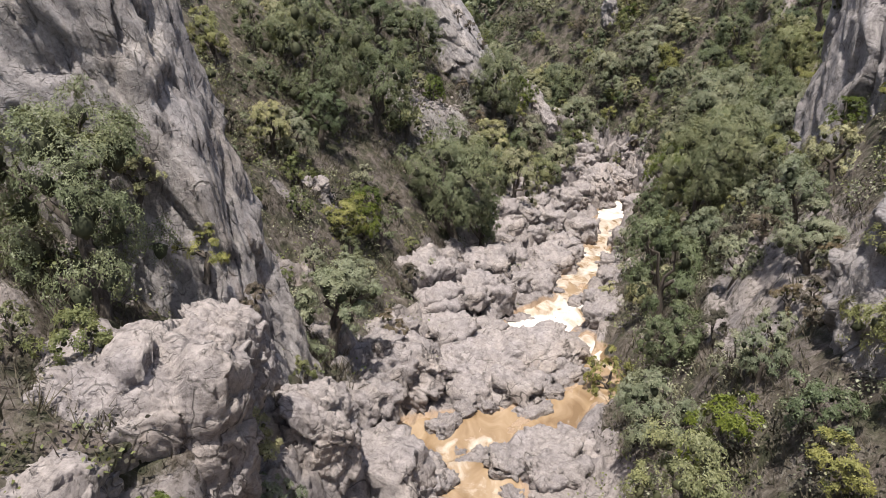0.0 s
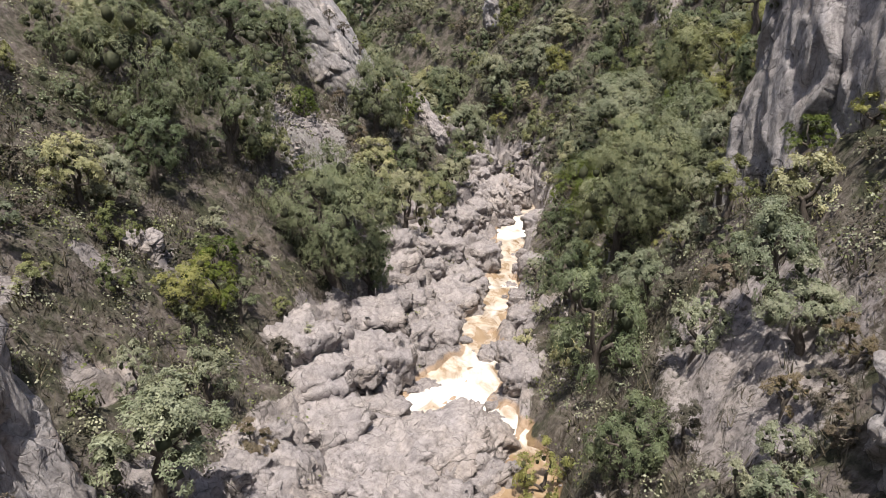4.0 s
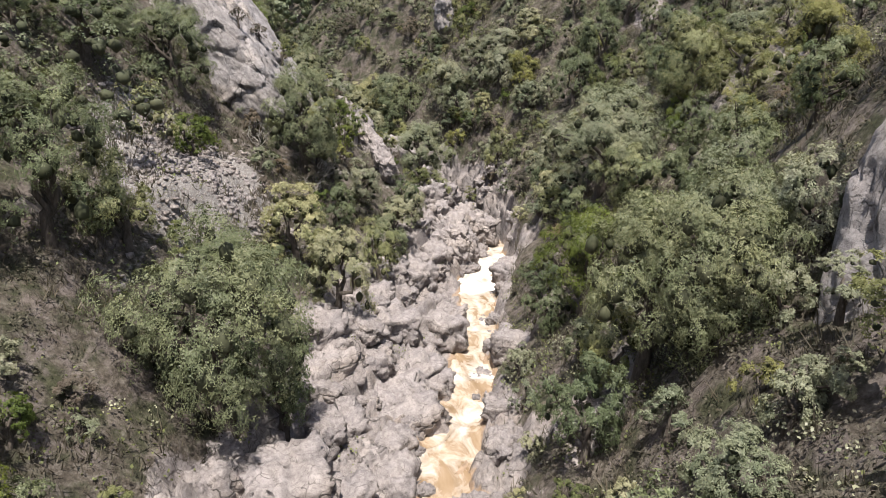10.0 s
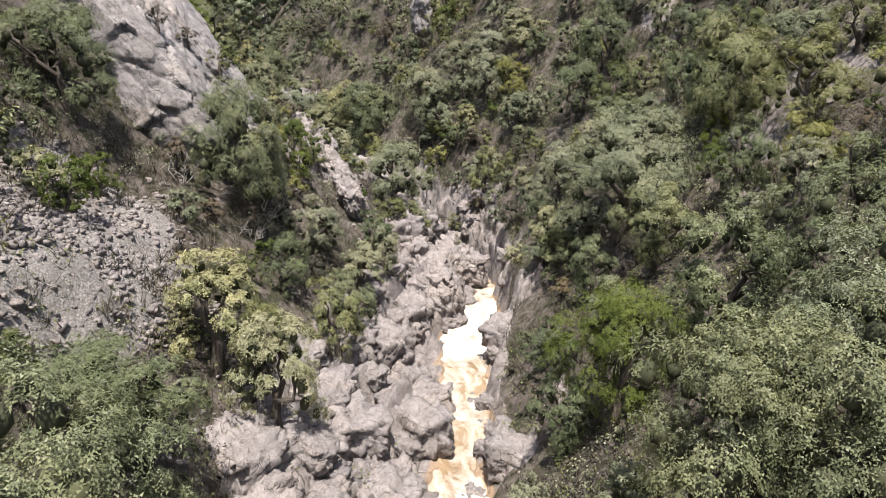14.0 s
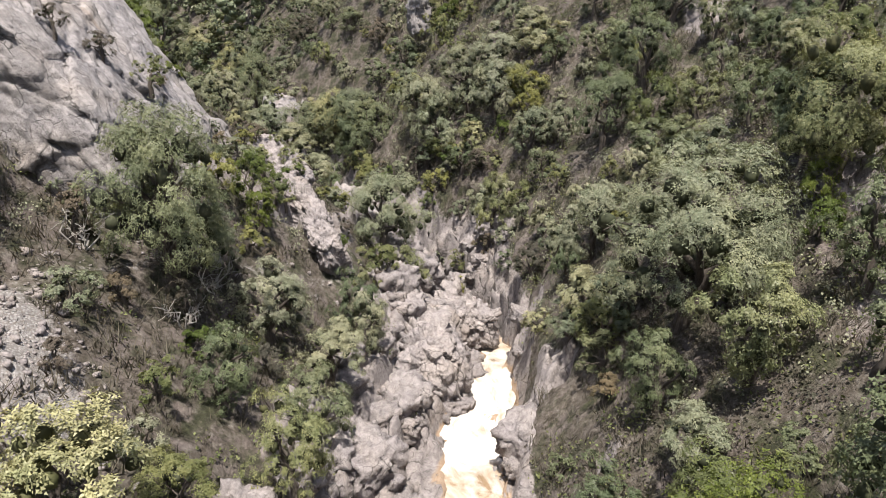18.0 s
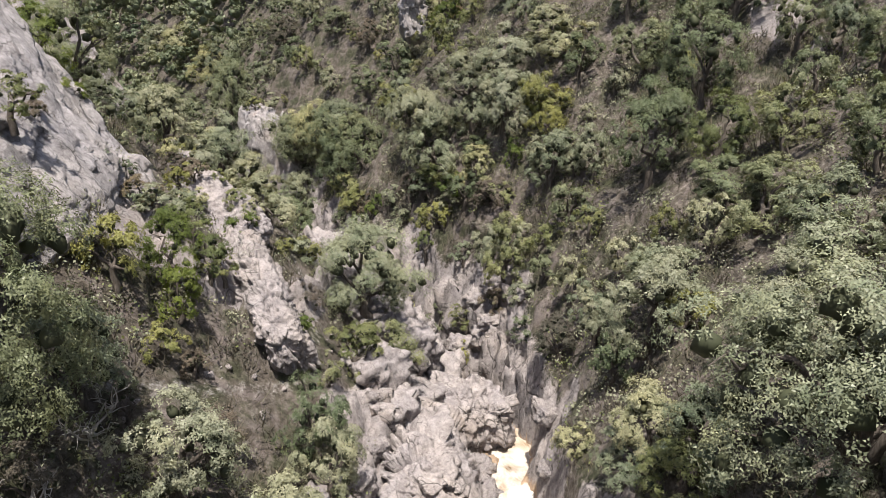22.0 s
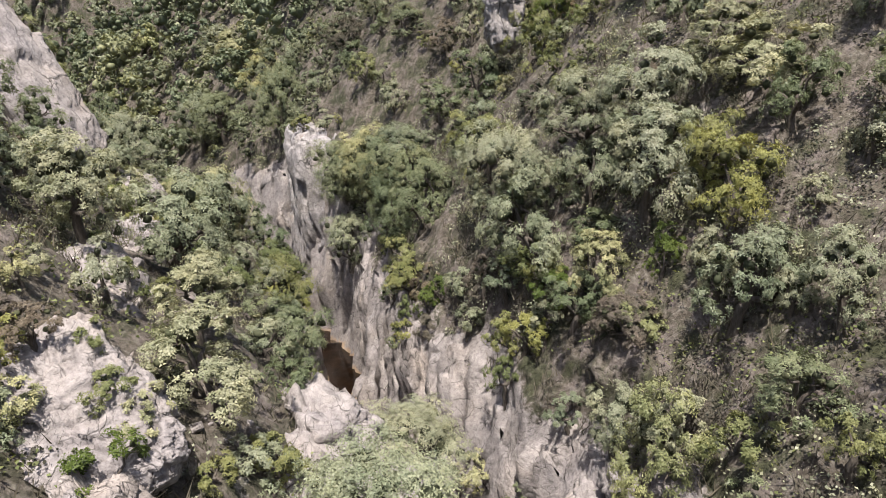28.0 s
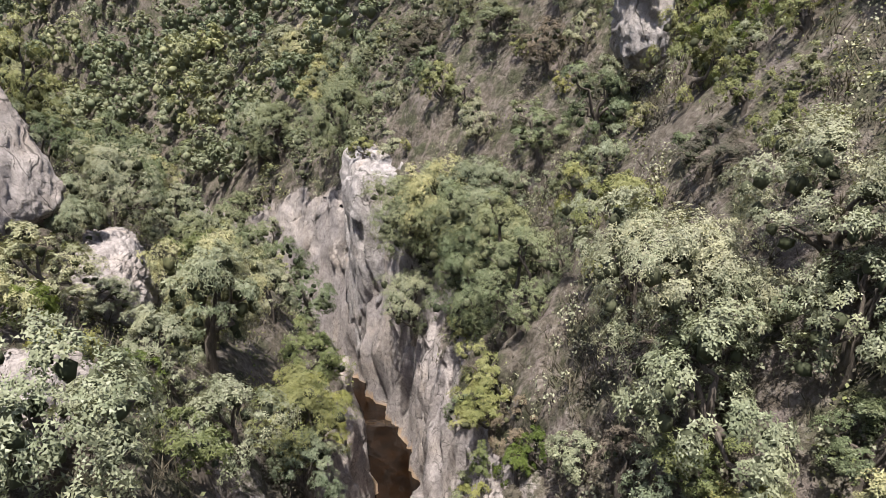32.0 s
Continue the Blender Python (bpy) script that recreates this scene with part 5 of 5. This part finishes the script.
def thicket():
    """Knee-high mounds of scrub that run together over the slopes."""
    rng = np.random.default_rng(15)
    for name, mat, label, seed, low in (("grey_scrub", MAT_GREY, "knee-high grey-green scrub running over the slopes", 301, 0.02), ("straw_scrub", MAT_DRY, "knee-high straw-coloured scrub on the slopes", 305, 0.0)):
        n = 12500
        y = rng.uniform(5, 96, n)
        u = rng.choice([-1, 1, 1], n) * (1.6 + 16 * rng.random(n) ** 0.9)
        z = plan_height(u, y)
        zz, bare = relief(u, y, z)
        x = stream_x(y) + u
        patch = fbm(u * 0.35, y * 0.35, z * 0, 3, seed)
        scree = np.hypot((x + 0.4) * 0.9, (y - 33.8) * 0.6) < 3.0
        keep = (bare < 0.45) & (patch > low) & (from_water(x, y) > 0.9) & (from_path(x, y) > 0.42) & ~scree
        c = np.stack([x, y, zz], 1)[keep]
        per = 36
        r = np.repeat(rng.uniform(0.18, 0.5, len(c)), per)[:, None]
        d = on_sphere(rng, len(c) * per)
        d[:, 2] = np.abs(d[:, 2])
        p = np.repeat(c, per, 0) + d * r * rng.uniform(0.5, 1.1, (len(c) * per, 1)) * np.array([1, 1, 0.85])
        v, f = leaves_at(rng, p, d, 0.062, 0.4)
        tagged(new(name, mesh_from(name, v, f, mat, False)), label, "scrub", kind="stuff")


thicket()


# ---- boulders in the bed ----
BOULDERS = [rock_mesh("boulder", (1.0, 0.8, 0.6), 14, 40 + i, power=5.0, amp=0.3, crack=0.5) for i in range(6)]


def boulder(x, y, r, sink=0.35, flat=1.0):
    ob = new("boulder", BOULDERS[RNG.randrange(6)])
    ob.matrix_world = pose(x, y, ground(x, y) + r * (0.6 - sink) * 0.6, RNG.uniform(-14, 14), RNG.uniform(-14, 14), RNG.uniform(0, 360))
    ob.scale = (r * RNG.uniform(0.85, 1.25), r * RNG.uniform(0.85, 1.2), r * flat)
    return tagged(ob, "pale grey water-worn limestone boulder in the stream bed", "boulder", group="boulders along the stream")


def bed_boulders():
    rng = random.Random(31)
    count = 0
    while count < 290:
        y = rng.uniform(11.5, 52)
        u = rng.uniform(-5.0, 2.2)
        x = float(stream_x(y)) + u
        d = float(from_water(np.array([x]), np.array([y]))[0])
        if d < -0.25 or d > 4.0 or bareness(x, y) < 0.5:
            continue
        near_water = d < 0.6
        boulder(x, y, rng.choice((0.16, 0.22, 0.3, 0.4) if near_water else (0.3, 0.42, 0.55, 0.7, 0.9)), 0.45 if near_water else 0.75)
        count += 1


bed_boulders()


def perched(x, y, z, size, yaw, seed, label):
    rock_mass("boulder", x, y, z, size, yaw=yaw, n=56, seed=seed, power=3.6, amp=0.16, crack=0.6, fine=0.3, mat=MAT_ROCK, label=label, category="boulder", kind="thing")


perched(-4.4, 8.1, 14.25, (1.5, 1.1, 1.6), 12, 61, "large white limestone boulder below the grey spur")
perched(-3.7, 9.7, 14.5, (0.75, 0.65, 1.0), -20, 62, "angular white limestone boulder below the grey spur")
perched(-4.9, 6.0, 14.3, (1.0, 0.8, 0.8), 30, 63, "weathered pale limestone boulder on the slope")
perched(-2.5, 10.9, 12.3, (0.8, 0.7, 1.1), 10, 64, "fissured limestone block at the foot of the spur")
perched(-4.6, 21.9, 14.3, (0.7, 0.6, 0.55), 10, 65, "white-topped limestone boulder on the dry slope")


# ---- scree, bleached wood, tufts ----
def scree_stones():
    """Loose angular stones below the slope, too many to count."""
    rng = np.random.default_rng(44)
    n = 6400
    y = np.concatenate([rng.normal(33.8, 2.3, n // 2), rng.uniform(10, 52, n // 2)])
    x = np.concatenate([rng.normal(-0.4, 1.5, n // 2), rng.uniform(-6.5, 9, n // 2)])
    u = x - stream_x(y)
    near = (np.hypot((x + 0.4) * 0.9, (y - 33.8) * 0.6) < 3.0) | (from_path(x, y) < 0.7) | ((from_water(x, y) > 0.1) & (from_water(x, y) < 2.0) & (rng.random(n) < 0.35))
    x, y, u = x[near], y[near], u[near]
    z, bare = relief(u, y, plan_height(u, y))
    n = len(x)
    r = 0.022 + 0.09 * rng.random(n) ** 3
    box = np.array([[a, b, c] for a in (-1, 1) for b in (-1, 1) for c in (-1, 1)], float)
    v = box[None] * rng.uniform(0.5, 1.15, (n, 8, 3)) * rng.uniform(0.6, 1.2, (n, 1, 3)) * r[:, None, None]
    a = rng.uniform(0, 6.28, n)
    ca, sa = np.cos(a)[:, None], np.sin(a)[:, None]
    tilt = rng.normal(0, 0.3, (n, 1))
    v = np.stack([v[..., 0] * ca - v[..., 1] * sa, v[..., 0] * sa + v[..., 1] * ca, v[..., 2] * 0.7 + tilt * v[..., 0]], -1)
    v = v + np.stack([x, y, z + r * 0.25], 1)[:, None]
    f = np.array([[0, 1, 3, 2], [4, 6, 7, 5], [0, 4, 5, 1], [2, 3, 7, 6], [0, 2, 6, 4], [1, 5, 7, 3]])
    f = (f[None] + (np.arange(n) * 8)[:, None, None]).reshape(-1, 4)
    tagged(new("scree_stones", mesh_from("scree_stones", v.reshape(-1, 3), f, MAT_ROCK, False)), "loose pale grey limestone scree and rubble", "stones", kind="stuff")


scree_stones()


def dead_shrub(x, y, r, seed):
    """A leafless bleached shrub: crooked stems that fork into twigs."""
    rng = np.random.default_rng(seed)
    root = new("dead_shrub")
    for i in range(5):
        a = 2 * math.pi * (i + rng.uniform(-0.3, 0.3)) / 5
        tip = np.array([math.cos(a) * r * rng.uniform(0.5, 1.0), math.sin(a) * r * rng.uniform(0.5, 1.0), r * rng.uniform(0.7, 1.3)])
        pieces = [tube(bent(rng, (0, 0, -0.1), tip, 7, 0.1), np.linspace(0.028, 0.008, 7), 5)]
        for k in range(9):
            start = tip * rng.uniform(0.3, 0.95)
            pieces.append(tube(bent(rng, start, start + (on_sphere(rng, 1)[0] + np.array([0, 0, 0.3])) * r * rng.uniform(0.25, 0.55), 5, 0.1), np.linspace(0.011, 0.004, 5), 4))
        part("stem", mesh_from("stem", *joined(pieces), MAT_DEAD), root)
    root.matrix_world = pose(x, y, ground(x, y), 0, 0, 0)
    return tagged(root, "leafless bleached dead shrub on the gravel slope", "dead shrub", group="dead shrubs")


for i, (x, y, r) in enumerate([(1.3, 40.1, 0.8), (3.3, 39.2, 0.7), (3.9, 40.9, 0.8), (6.3, 46.3, 0.7)]):
    dead_shrub(x, y, r, 500 + i)
set_plant("bright", -0.5, 34.3, 0.6, 0.95)
for kind, x, y, r, z in (("yellow", 5.4, 46.1, 0.6, 15.3), ("grey", 4.7, 46.4, 0.7, 15.5), ("dry", 4.2, 46.9, 0.6, 15.7), ("yellow", 6.0, 45.3, 0.5, 14.4), ("grey", 7.9, 49.6, 0.7, 12.9), ("dry", 8.0, 46.9, 0.6, 12.7), ("bright", 7.6, 45.0, 0.45, 12.8), ("yellow", 7.4, 49.0, 0.5, 13.4)):
    set_plant(kind, x, y, r, r * 1.5, z)
